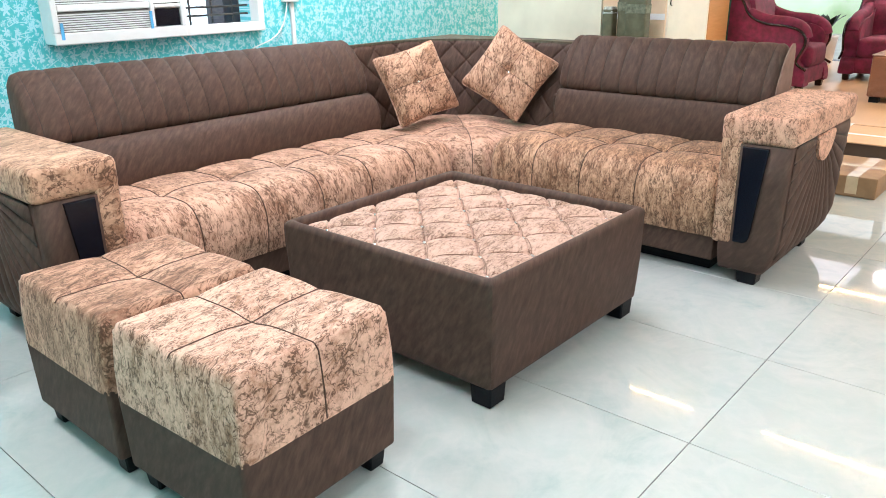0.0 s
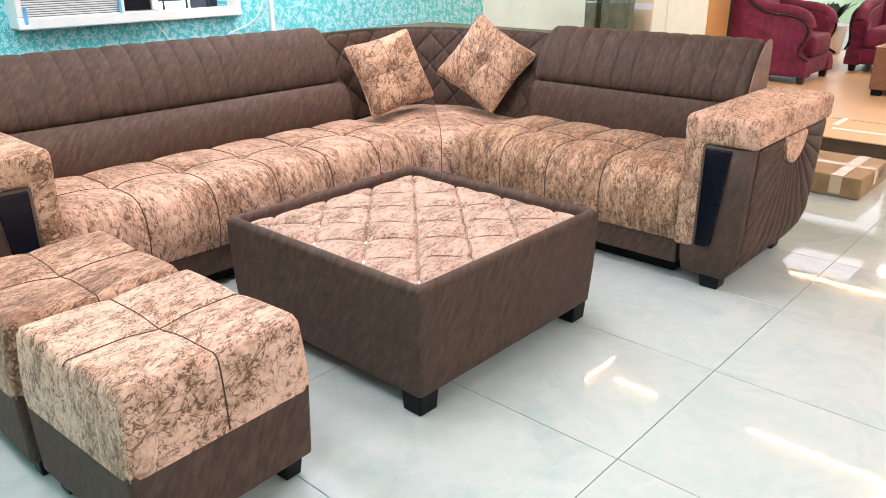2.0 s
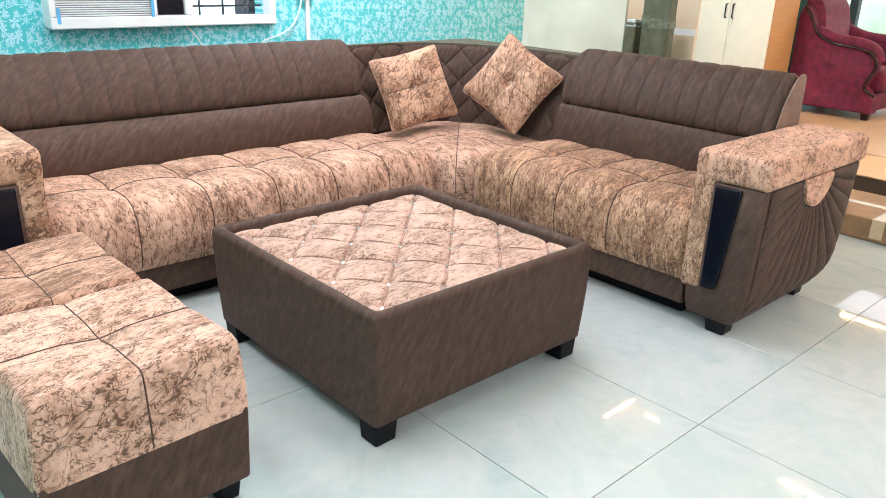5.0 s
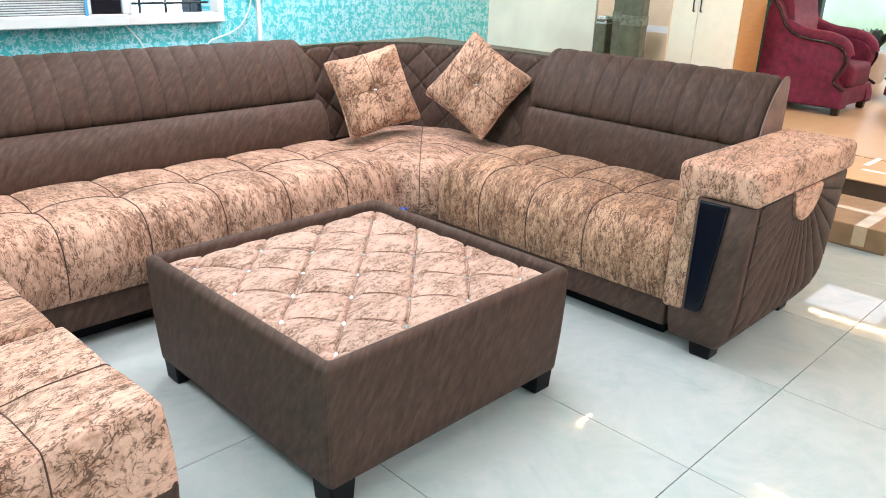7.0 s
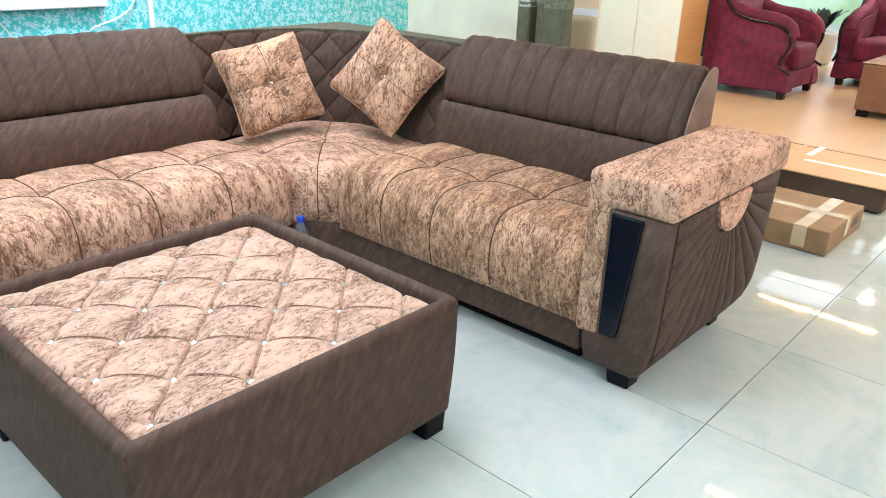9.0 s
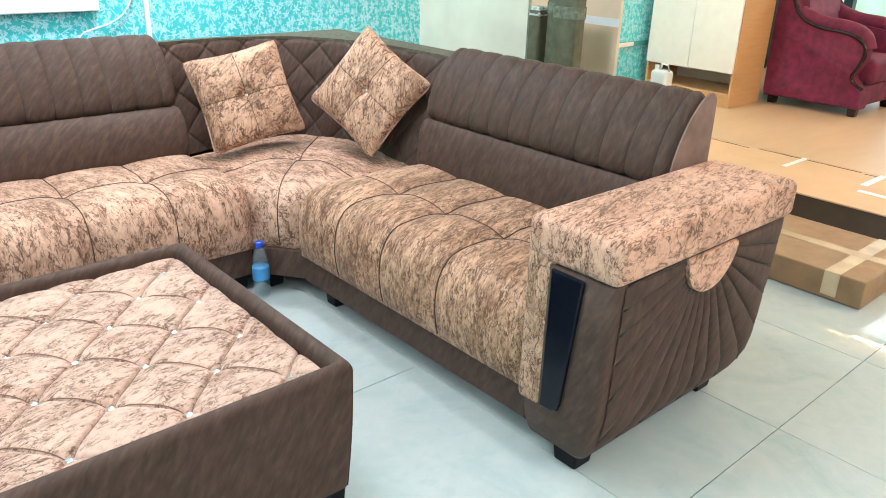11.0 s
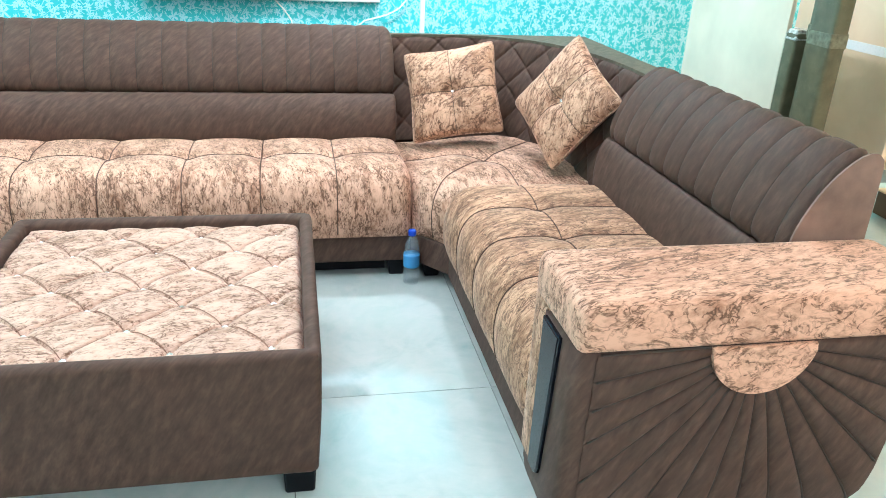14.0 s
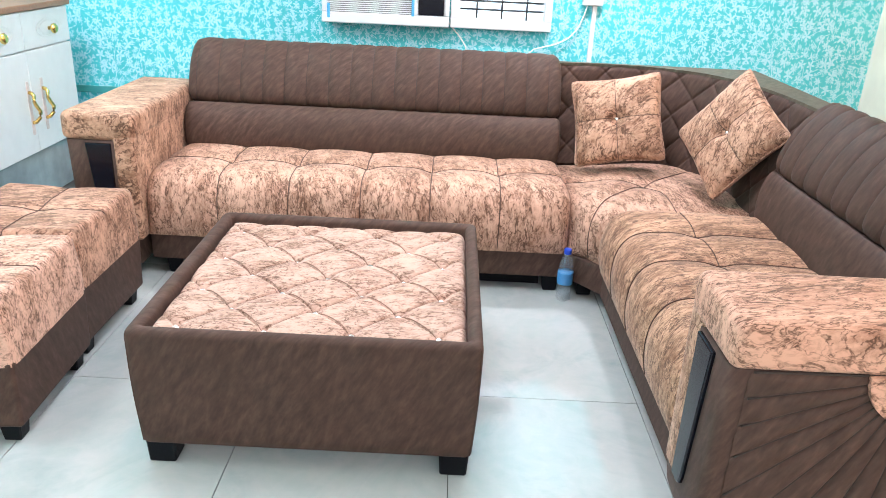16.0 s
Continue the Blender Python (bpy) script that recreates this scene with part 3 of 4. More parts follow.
        part("seam_or_fold", tube([place(u, side_v(z) + 0.003, z) for u, z in crease], 0.0032, 5), SEAM_FOLD, fold, "", True)

    # printed half disc under the arm's top
    ring = [(cx + R * math.cos(a), cz + R * 0.98 * math.sin(a)) for a in span(math.pi, 2 * math.pi, 24)]
    out = outline_solid(ring, lambda u, v, z: Vector((u, side_v(z) + v, z)), 0.018, 0.007)
    part("half_disc", at(out), cloth, parent, "printed velvet half disc")

    # printed top pad, with a leg down the inner front
    bm = bmesh.new()
    block(-0.004, depth + 0.02, -0.004, 0.277, T0, T1, 0.0, bm=bm)
    bmesh.ops.bevel(bm, geom=bm.edges[:], offset=0.026, segments=4, affect="EDGES", profile=0.5)
    bmesh.ops.subdivide_edges(bm, edges=[e for e in bm.edges if e.calc_length() > 0.15], cuts=6, use_grid_fill=True)
    part("arm_pad", at(bm), cloth, parent, "printed velvet arm pad", True)
    bm = block(-0.003, depth - 0.02, 0.0, 0.085, 0.17, T0 + 0.03, 0.018, 3)
    part("arm_front", at(bm), PRINT_X, parent, "printed velvet arm front", True)
    # black lacquered inlay, narrowing downwards
    inlay = [(0.088, 0.568), (0.186, 0.568), (0.150, 0.215), (0.143, 0.196), (0.128, 0.188), (0.088, 0.188)]
    bm = outline_solid(inlay, lambda u, v, z: Vector((-0.010 + v, u, z)), 0.03, 0.004)
    part("inlay", at(bm), GLOSSBLACK, parent, "black lacquered inlay panel")
    for u in (0.085, depth - 0.13):
        part("leg", at(frustum(u, 0.14, 0.0, 0.062, 0.033, 0.036, 0.040, 0.042, 0.005, 1)), BLACK, parent, "black plastic leg")


# long sofa against the papered wall
X0, X1 = -0.868, 0.842
long_sofa = thing("sofa", 0, 1.1, 0, "three seat brown leather sofa with peach printed seat, facing the table", "sofa", "corner sofa set")
LS = [(c - X0) / (X1 - X0) for c in (-0.575, -0.292, -0.004, 0.275, 0.556)]
upholstered_seat(long_sofa, lambda s: (X0 + s * (X1 - X0), 0.745), lambda s: (X0 + s * (X1 - X0), 1.33), LS, 0.178, 0.448, 0.606, PRINT_Y, 110)
part("base", block(X0, X1, 0.785, 1.54, 0.068, 0.185, 0.008), LEATHER, long_sofa, "", 2)
upholstered_back(long_sofa, lambda s, d, z: Vector((-0.86 + s, 1.345 + d, z)), 1.70, [0.1 * k + 0.04 for k in range(17)], 0.58)
for x in (-0.78, 0.79):
    for y in (0.83, 1.45):
        part("leg", frustum(x, y, 0, 0.07, 0.028, 0.028, 0.034, 0.034, 0.004, 1), BLACK, long_sofa, "black plastic leg")
part("back_panel", block(-0.84, 0.835, 1.335, 1.518, 0.18, 0.585, 0.01), LEATHER, long_sofa)
# Black block fills the gap to darken it like the shade beneath the base.
part("underside_shade", block(-0.83, 0.75, 0.86, 1.50, 0.004, 0.067, 0), BLACK, long_sofa, "dark block standing for the shade under the sofa")
sofa_arm(long_sofa, lambda u, v, z: Vector((-0.866 - v, 0.715 + u, z)), PRINT_X)

# corner unit
corner = thing("corner_seat", 1.3, 1.1, 0, "brown leather corner unit with quilted back and printed seat", "sofa", "corner sofa set")


def corner_front(s):
    return (0.848 + s * 0.10, 0.752 - s * 0.128)


def corner_back(s):
    a = s * math.pi / 2
    return (0.846 + 0.69 * math.sin(a) ** 0.42, 0.625 + 0.72 * math.cos(a) ** 0.42)


upholstered_seat(corner, corner_front, corner_back, [0.5], 0.178, 0.444, 0.60, PRINT_Y, 30)
bm = outline_solid([(0.846, 0.79), (0.975, 0.625), (1.74, 0.625), (1.74, 1.54), (0.846, 1.54)], lambda u, v, z: Vector((u, z, 0.068 + v)), 0.115, 0.006)
part("base", bm, LEATHER, corner)
# curved quilted back, with a flat top that runs to the square corner
FACE = smooth_poly([(0.80, 1.49), (1.00, 1.52), (1.24, 1.515), (1.47, 1.40), (1.60, 1.16), (1.65, 0.86), (1.65, 0.61)], 2)


def quilt(s, p):
    x, y = along(FACE, s)[:2]
    nx = ny = 0.0
    for d in span(-0.12, 0.12, 12):
        ax, ay, mx, my = along(FACE, min(max(s + d, 0.0), 1.0))
        flip = -1 if mx * (0.9 - ax) + my * (0.6 - ay) < 0 else 1
        nx, ny = nx + flip * mx, ny + flip * my
    size = math.hypot(nx, ny)
    nx, ny = nx / size, ny / size
    z = 0.40 + 0.442 * p
    a, b = s * 8.8 + p * 2.7, s * 8.8 - p * 2.7
    da, db = abs(a - round(a)) * 0.125, abs(b - round(b)) * 0.125
    w = 0.010 * (1 - math.exp(-da / 0.03)) * (1 - math.exp(-db / 0.03)) - 0.005 * (math.exp(-(da / 0.005) ** 2) + math.exp(-(db / 0.005) ** 2)) - 0.013 * max(0.0, (p - 0.94) / 0.06) ** 2
    k = w + 0.12 * (1 - p)
    return Vector((x + nx * k, y + ny * k, z))


qb = part("quilted_back", grid_mesh(quilt, span(0, 1, 300), span(0, 1, 110)), LEATHER, corner, "diamond quilted leather back", True)
top = [(0.80, 1.55)] + [along(FACE, f)[:2] for f in span(0, 1, 24)] + [(1.765, 0.59), (1.765, 1.55)]
bm = outline_solid(top, lambda u, v, z: Vector((u, z, 0.846 - v)), 0.012, 0.004)
part("top_panel", bm, OLIVETOP, corner, "olive grey suede top")
bm = block(0.848, 1.765, 1.535, 1.55, 0.1, 0.84, 0.002)
part("rear_panel", bm, LEATHER, corner)
part("rear_panel", block(1.752, 1.766, 0.628, 1.55, 0.1, 0.84, 0.002), LEATHER, corner)
for x, y in ((0.93, 0.80), (1.66, 0.72), (0.95, 1.46), (1.66, 1.46)):
    part("leg", frustum(x, y, 0, 0.07, 0.028, 0.028, 0.034, 0.034, 0.004, 1), BLACK, corner, "black plastic leg")

# two seat side
Y0, Y1 = 0.622, -0.512
side = thing("sofa", 1.35, 0.0, 0, "two seat brown leather sofa with peach printed seat and pleated arm", "sofa", "corner sofa set")
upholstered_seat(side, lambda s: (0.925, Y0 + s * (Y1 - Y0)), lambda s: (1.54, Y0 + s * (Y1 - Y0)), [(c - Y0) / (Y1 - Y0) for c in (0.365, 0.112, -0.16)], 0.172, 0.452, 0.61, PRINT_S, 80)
part("base", block(0.965, 1.715, Y1, Y0, 0.068, 0.18, 0.008), LEATHER, side, "", 2)
upholstered_back(side, lambda s, d, z: Vector((1.54 + d, 0.615 - s, z)), 1.115, [0.1 * k + 0.055 for k in range(11)], 0.28)
bm = outline_solid([along(ROLL, f)[:2] for f in span(0, 1, 40)], lambda u, v, z: Vector((1.54 + u, -0.502 - v, z)), 0.006)
part("end_cap", bm, ROSE, side, "dusty rose velvet end cap")
for x in (1.03, 1.66):
    part("leg", frustum(x, 0.5, 0, 0.07, 0.028, 0.028, 0.034, 0.034, 0.004, 1), BLACK, side, "black plastic leg")
part("back_panel", block(1.53, 1.714, -0.485, 0.645, 0.18, 0.585, 0.01), LEATHER, side)
# Same black filler for the shade under this sofa.
part("underside_shade", block(1.04, 1.62, -0.48, 0.46, 0.004, 0.067, 0), BLACK, side, "dark block standing for the shade under the sofa")
sofa_arm(side, lambda u, v, z: Vector((0.920 + u, -0.515 - v, z)), PRINT_A)

# ---------------------------------------------------------------- coffee table
table = thing("coffee_table", 0, 0, 0, "square brown leather coffee table with buttoned printed top", "table")
bm = bmesh.new()
H0, H1, OUT_B, OUT_T, IN = 0.066, 0.414, 0.440, 0.452, 0.413


def ring4(h, z, r=0.02):
    out = []
    for q, (i, j) in enumerate(((1, 1), (-1, 1), (-1, -1), (1, -1))):
        for a in span(q * math.pi / 2, (q + 1) * math.pi / 2, 5):
            out.append(bm.verts.new((i * (h - r) + r * math.cos(a), j * (h - r) + r * math.sin(a), z)))
    return out


mid, rim = (OUT_T + IN) / 2, (OUT_T - IN) / 2
prof = [(IN - 0.03, H0 + 0.004), (OUT_B - 0.008, H0), (OUT_B, H0 + 0.008)]
prof += [(OUT_B + (OUT_T - OUT_B) * f + 0.003 * math.sin(math.pi * f), H0 + 0.01 + (H1 - H0 - 0.03) * f) for f in span(0.1, 1, 8)]
prof += [(mid + rim * math.cos(a), H1 - rim + rim * math.sin(a)) for a in span(0, math.pi, 10)][1:]
prof += [(IN, 0.34)]
rings = [ring4(h, z, 0.02 if h > mid else 0.012) for h, z in prof]
for a, b in zip(rings, rings[1:]):
    for k in range(len(a)):
        j = (k + 1) % len(a)
        bm.faces.new((a[k], a[j], b[j], b[k]))
bm.faces.new(rings[0])
part("frame", bm, LEATHER, table, "", True)
for i, j in ((-1, -1), (1, -1), (1, 1), (-1, 1)):
    pts = [(i * (h - 0.0055), j * (h - 0.0055), z) for h, z in prof[2:14]]
    part("seam_or_fold", tube(pts, 0.0018), LEATHER, table, "", True)
STUDS = [(-0.352 + 0.115 * i, -0.356 + 0.115 * j) for i in range(7) for j in range(7) if (i + j) % 2 == 0]


def tufted(x, y, lift=0.0):
    u, v = ((x + 0.352) + (y + 0.356)) / 0.23, ((x + 0.352) - (y + 0.356)) / 0.23
    q = (abs(math.sin(math.pi * u)) * abs(math.sin(math.pi * v)))
    du, dv = abs(u - round(u)) * 0.163, abs(v - round(v)) * 0.163
    z = 0.386 + 0.011 * q ** 0.5 - 0.007 * (math.exp(-(du / 0.0035) ** 2) + math.exp(-(dv / 0.0035) ** 2)) + 0.004 * noise.noise((x * 9, y * 9, 0))
    d = min((x - a) ** 2 + (y - b) ** 2 for a, b in STUDS)
    z -= 0.010 * math.exp(-d / 0.0004)
    e = IN - max(abs(x), abs(y))
    z -= 0.035 * math.exp(-e / 0.007)
    return Vector((x, y, z + lift))


pad = part("padded_top", grid_mesh(tufted, span(-IN, IN, 300), span(-IN, IN, 300)), PRINT_T, table, "buttoned peach printed velvet top", True)
for x, y in STUDS:
    bm = bmesh.new()
    bmesh.ops.create_icosphere(bm, subdivisions=1, radius=0.0125, matrix=Matrix.Translation(tufted(x, y, 0.010)) @ Matrix.Diagonal((1, 1, 0.7, 1)))
    part("stud", bm, CHROME, pad, "sparkling crystal stud")
# Thin dark cords put the shade of the tufting folds into colour.
CREASE_SHADE = plain("crease shade tone", (0.20, 0.105, 0.07), 0.7)
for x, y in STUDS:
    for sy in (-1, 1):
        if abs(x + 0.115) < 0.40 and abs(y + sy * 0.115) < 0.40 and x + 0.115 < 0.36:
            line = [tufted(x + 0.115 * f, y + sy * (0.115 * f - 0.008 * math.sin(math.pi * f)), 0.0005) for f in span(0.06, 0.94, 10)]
            part("crease", tube(line, 0.0013, 5), CREASE_SHADE, pad, "dark line for the shade in the crease", True)
for i, j in ((-1, -1), (1, -1), (1, 1), (-1, 1)):
    part("leg", frustum(i * 0.393, j * 0.393, 0, 0.07, 0.036, 0.036, 0.040, 0.040, 0.005, 1), BLACK, table, "black plastic leg")


# ---------------------------------------------------------------- ottomans
def ottoman(x, y, turn, cloth, look_of):
    o = thing("ottoman", x, y, 0, "cube ottoman with brown leather base and " + look_of + " printed cushion", "ottoman", "pair of ottomans")
    part("base", frustum(x, y, 0.058, 0.268, 0.233, 0.233, 0.238, 0.238, 0.012, 3), LEATHER, o, "", 2)
    bm = bmesh.new()
    n = 50
    Z0, Z1, HB, HT = 0.252, 0.446, 0.240, 0.228

    def cap(a, b):
        d = min(abs(a), abs(b))
        c = max(abs(a), abs(b))
        z = Z1 + 0.012 * (1 - math.exp(-d / 0.05)) - 0.012 * math.exp(-(a * a + b * b) / 0.003) - 0.006
        r = max(0.0, c - (HT - 0.018))
        return z - (0.018 - math.sqrt(max(0.0, 0.018 ** 2 - r * r)))

    def surf(a, b):
        return Vector((x + a, y + b, cap(a, b)))
    bm = grid_mesh(surf, span(-HT, HT, n), span(-HT, HT, n))
    edge = [v for v in bm.verts if v.is_boundary]
    rim = [e for e in bm.edges if e.is_boundary]
    for z, h in ((0.388, 0.233), (0.328, 0.238), (Z0, HB)):
        r = bmesh.ops.extrude_edge_only(bm, edges=rim)
        nv = [g for g in r["geom"] if isinstance(g, bmesh.types.BMVert)]
        rim = [g for g in r["geom"] if isinstance(g, bmesh.types.BMEdge)]
        for v in nv:
            a, b = v.co.x - x, v.co.y - y
            k = h / max(abs(a), abs(b))
            v.co = Vector((x + a * k, y + b * k, z))
    # soften the upright corners
    for v in bm.verts:
        a, b = v.co.x - x, v.co.y - y
        m_, q = max(abs(a), abs(b)), min(abs(a), abs(b))
        if q > 0.205 and m_ > 0.21:
            k = 1 - 0.022 * ((q - 0.205) / 0.035)
            v.co.x, v.co.y = x + a * k, y + b * k
    c = part("cushion", bm, cloth, o, "peach and brown printed velvet cushion", True)
    part("piping", tube([(x + a, y, cap(a, 0) + 0.001) for a in span(-0.2265, 0.2265, 60)], 0.0018), PIPING, c, "dark brown cord", True)
    part("piping", tube([(x, y + b, cap(0, b) + 0.001) for b in span(-0.2265, 0.2265, 60)], 0.0018), PIPING, c, "dark brown cord", True)
    for sx in (-1, 1):
        part("piping", tube([(x, y + sx * h, z) for z, h in ((0.4305, 0.2268), (0.423, 0.2295), (0.388, 0.2340), (0.328, 0.2390), (0.257, 0.2405))], 0.0019), PIPING, c, "dark brown cord", True)
    for i in (-1, 1):
        for j in (-1, 1):
            part("leg", frustum(x + i * 0.185, y + j * 0.185, 0, 0.06, 0.024, 0.024, 0.03, 0.03, 0.004, 1), BLACK, o, "black plastic leg")
    o.matrix_world = pose(x, y, 0, 0, 0, turn)
    return o


ottoman(-1.026, -0.170, 2.6, PRINT_P, "pale peach")
ottoman(-1.048, 0.316, 0, PRINT_B, "brown streaked peach")


# ---------------------------------------------------------------- cushions
def pillow(c, right, up, half=0.198):
    c, u, w = Vector(c), Vector(right).normalized(), Vector(up).normalized()
    nrm = u.cross(w)
    base = c - nrm * 0.012
    o = thing("throw_pillow", *base, "peach printed velvet throw pillow with crystal button", "pillow", "throw pillows")

    def surf(side):
        def f(i, j):
            pinch = 1 - 0.09 * (1 - abs(i) ** 2) * abs(j) ** 3 - 0.05 * abs(i) ** 9 * abs(j) ** 9
            pinch2 = 1 - 0.09 * (1 - abs(j) ** 2) * abs(i) ** 3 - 0.05 * abs(i) ** 9 * abs(j) ** 9
            h = 0.060 * ((1 - abs(i) ** 3.0) * (1 - abs(j) ** 3.0)) ** 0.42
            if side > 0:
                h -= 0.030 * math.exp(-(i * i + j * j) / 0.02)
                h -= 0.007 * (math.exp(-abs(i) / 0.05) + math.exp(-abs(j) / 0.05)) * (1 - max(abs(i), abs(j)) ** 4)
            h += 0.004 * noise.noise((i * 3 + c.x * 7, j * 3, side * 5))
            return base + u * (i * half * pinch2) + w * (j * half * pinch) + nrm * (side * h)
        return f
    bm = grid_mesh(surf(1), span(-1, 1, 44), span(-1, 1, 44))
    bm2 = grid_mesh(surf(-1), span(-1, 1, 30), span(-1, 1, 30))
    cov = part("cover", bm, PRINT_X, o, "", True)
    part("rear_cover", bm2, PRINT_X, o, "", True)
    f = surf(1)
    for pts in ([f(i, 0) + nrm * 0.001 for i in span(-0.99, 0.99, 30)], [f(0, j) + nrm * 0.001 for j in span(-0.99, 0.99, 30)]):
        part("piping", tube(pts, 0.0014), PIPING, cov, "", True)
    edge = [f(i, -1) for i in span(-1, 1, 16)] + [f(1, j) for j in span(-1, 1, 16)] + [f(-i, 1) for i in span(-1, 1, 16)] + [f(-1, -j) for j in span(-1, 1, 16)]
    part("edge_cord", tube(edge, 0.004), PRINT_Y, o, "", True)
    bm = bmesh.new()
    bmesh.ops.create_icosphere(bm, subdivisions=2, radius=0.011, matrix=Matrix.Translation(f(0, 0) + nrm * 0.006))
    part("button", bm, CHROME, o, "sparkling crystal button")
    return o


pillow((1.070, 1.201, 0.654), (0.948, -0.244, 0.202), (-0.075, 0.447, 0.892))
pillow((1.445, 0.871, 0.688), (0.201, -0.833, -0.515), (0.514, -0.358, 0.779))

# ---------------------------------------------------------------- bottle on the floor
bx, by = 0.838, 0.722
bottle = thing("water_bottle", bx, by, 0, "small clear plastic water bottle with blue cap on the floor", "bottle")
part("body", lathe(bx, by, [(0.024, 0.0), (0.030, 0.006), (0.031, 0.05), (0.029, 0.06), (0.031, 0.07), (0.031, 0.13), (0.027, 0.165), (0.015, 0.195), (0.0125, 0.205)]), PET, bottle, "clear plastic body", True)
part("label", lathe(bx, by, [(0.0316, 0.075), (0.0318, 0.08), (0.0318, 0.122), (0.0316, 0.127)]), LABELBLUE, bottle, "blue paper label", True)
part("cap", lathe(bx, by, [(0.0150, 0.203), (0.0155, 0.206), (0.0155, 0.222), (0.013, 0.225)]), BLUE, bottle, "blue screw cap", True)

# ---------------------------------------------------------------- air conditioner and window
ac = thing("air_conditioner", -0.03, 2.2, 0.91, "white window air conditioner set through the papered wall", "air conditioner")
ax0, ax1, az0, az1, ay = -0.378, 0.308, 0.912, 1.335, 2.135
bm = block(ax0 + 0.004, ax1 - 0.004, ay + 0.026, 2.30, az0, az1, 0.012, 3)
part("case", bm, ACWHITE, ac)
bm = bmesh.new()
GX, ZL = ax0 + 0.49, az0 + 0.055
for x0, x1, z0, z1 in ((ax0, ax1, az0, ZL), (ax0, ax1, az1 - 0.03, az1), (ax0, ax0 + 0.03, ZL, az1 - 0.03), (GX, GX + 0.025, ZL, az1 - 0.03),
                       (ax1 - 0.025, ax1, ZL, az1 - 0.03), (ax0 + 0.03, GX, ZL + 0.094, ZL + 0.126), (GX + 0.025, ax1 - 0.025, ZL + 0.092, ZL + 0.112)):
    block(x0, x1, ay, ay + 0.025, z0, z1, 0.006, 2, bm=bm)
part("front_frame", bm, ACWHITE, ac)
part("grille_backing", block(ax0 + 0.02, GX + 0.01, ay + 0.018, ay + 0.022, az0 + 0.03, az1 - 0.02, 0), plain("grey grille shade", (0.17, 0.17, 0.16), 0.6), ac)
for k in range(31):
    z = ZL + 0.004 + 0.0104 * k
    if z > az1 - 0.04 or ZL + 0.086 < z < ZL + 0.126:
        continue
    part("slat", block(ax0 + 0.03, GX, ay + 0.008, ay + 0.019, z, z + 0.0062, 0.0012, 1), ACWHITE, ac)
part("control_panel", block(GX + 0.03, ax1 - 0.03, ay + 0.006, ay + 0.02, ZL + 0.004, ZL + 0.088, 0.003), GLOSSBLACK, ac, "dark glossy control window")
part("vent_backing", block(GX + 0.026, ax1 - 0.026, ay + 0.02, ay + 0.024, ZL + 0.112, az1 - 0.03, 0), DARKINT, ac, "dark outlet behind the louvres")
for k in range(8):
    z = ZL + 0.118 + 0.028 * k
    lv = part("louvre", block(GX + 0.027, ax1 - 0.027, -0.002, 0.002, -0.011, 0.011, 0.001, 1), ACWHITE, ac)
    lv.matrix_world = Matrix.Translation((0, ay + 0.010, z + 0.008)) @ Matrix.Rotation(radians(-28), 4, "X")
part("tape", block(ax0 + 0.483, ax0 + 0.498, ay - 0.002, ay - 0.0005, az0 + 0.05, az0 + 0.135, 0), plain("blue film tape", (0.10, 0.42, 0.75), 0.3), ac, "blue protective tape")
part("tape", block(ax0 + 0.030, ax0 + 0.045, ay - 0.002, ay - 0.0005, az0 + 0.025, az0 + 0.10, 0), plain("blue film tape", (0.10, 0.42, 0.75), 0.3), ac, "blue protective tape")

win = thing("window_1", 0.6, 2.26, 0.92, "white framed window with dark iron bars beside the air conditioner", "window", "", "structure")
bm = bmesh.new()
for x0, x1, z0, z1 in ((0.315, 0.868, 0.905, 0.955), (0.315, 0.868, 1.6, 1.65), (0.315, 0.365, 0.955, 1.6), (0.828, 0.868, 0.955, 1.6)):
    block(x0, x1, 2.215, 2.30, z0, z1, 0.005, 2, bm=bm)
part("frame", bm, WHITE, win)
for z in (1.0, 1.045, 1.15, 1.25, 1.35, 1.45, 1.55):
    part("bar", tube([(0.36, 2.34, z), (0.84, 2.34, z)], 0.006), DARKINT, win, "dark iron bar")
for x in (0.46, 0.60, 0.74):
    part("bar", tube([(x, 2.345, 0.95), (x, 2.345, 1.6)], 0.006), DARKINT, win, "dark iron bar")
part("pane", block(0.36, 0.835, 2.278, 2.282, 0.95, 1.6, 0), GLASS, win).visible_shadow = False

# conduit and cables on the wall
pipe = thing("cable_conduit", 1.10, 2.23, 0.3, "white plastic cable conduit on the papered wall", "conduit")
part("channel", block(1.088, 1.113, WALL_Y - 0.018, WALL_Y, 0.12, 1.7, 0.003), WHITE, pipe)
part("socket_box", block(1.03, 1.14, WALL_Y - 0.04, WALL_Y, 1.055, 1.16, 0.006), WHITE, pipe)


def cable(label, pts, r=0.004):
    q = [pts[0]]
    for a, b, c in zip(pts, pts[1:], pts[2:]):
        q += [tuple((a[k] + 2 * b[k]) / 3 for k in range(3)), tuple((2 * b[k] + c[k]) / 3 for k in range(3))]
    q.append(pts[-1])
    o = tagged(part("cable", tube(q, r), WHITE, None, "", True), label, "cable")
    return o


cable("white cable looping from the conduit down behind the sofa", [(1.06, 2.235, 1.07), (1.04, 2.235, 0.98), (1.00, 2.235, 0.90), (0.93, 2.235, 0.85), (0.86, 2.235, 0.83), (0.75, 2.235, 0.80), (0.6, 2.235, 0.6)])
cable("white cable from the air conditioner down behind the sofa", [(0.29, 2.235, 0.95), (0.33, 2.235, 0.90), (0.38, 2.235, 0.85), (0.42, 2.235, 0.78), (0.44, 2.235, 0.5)])

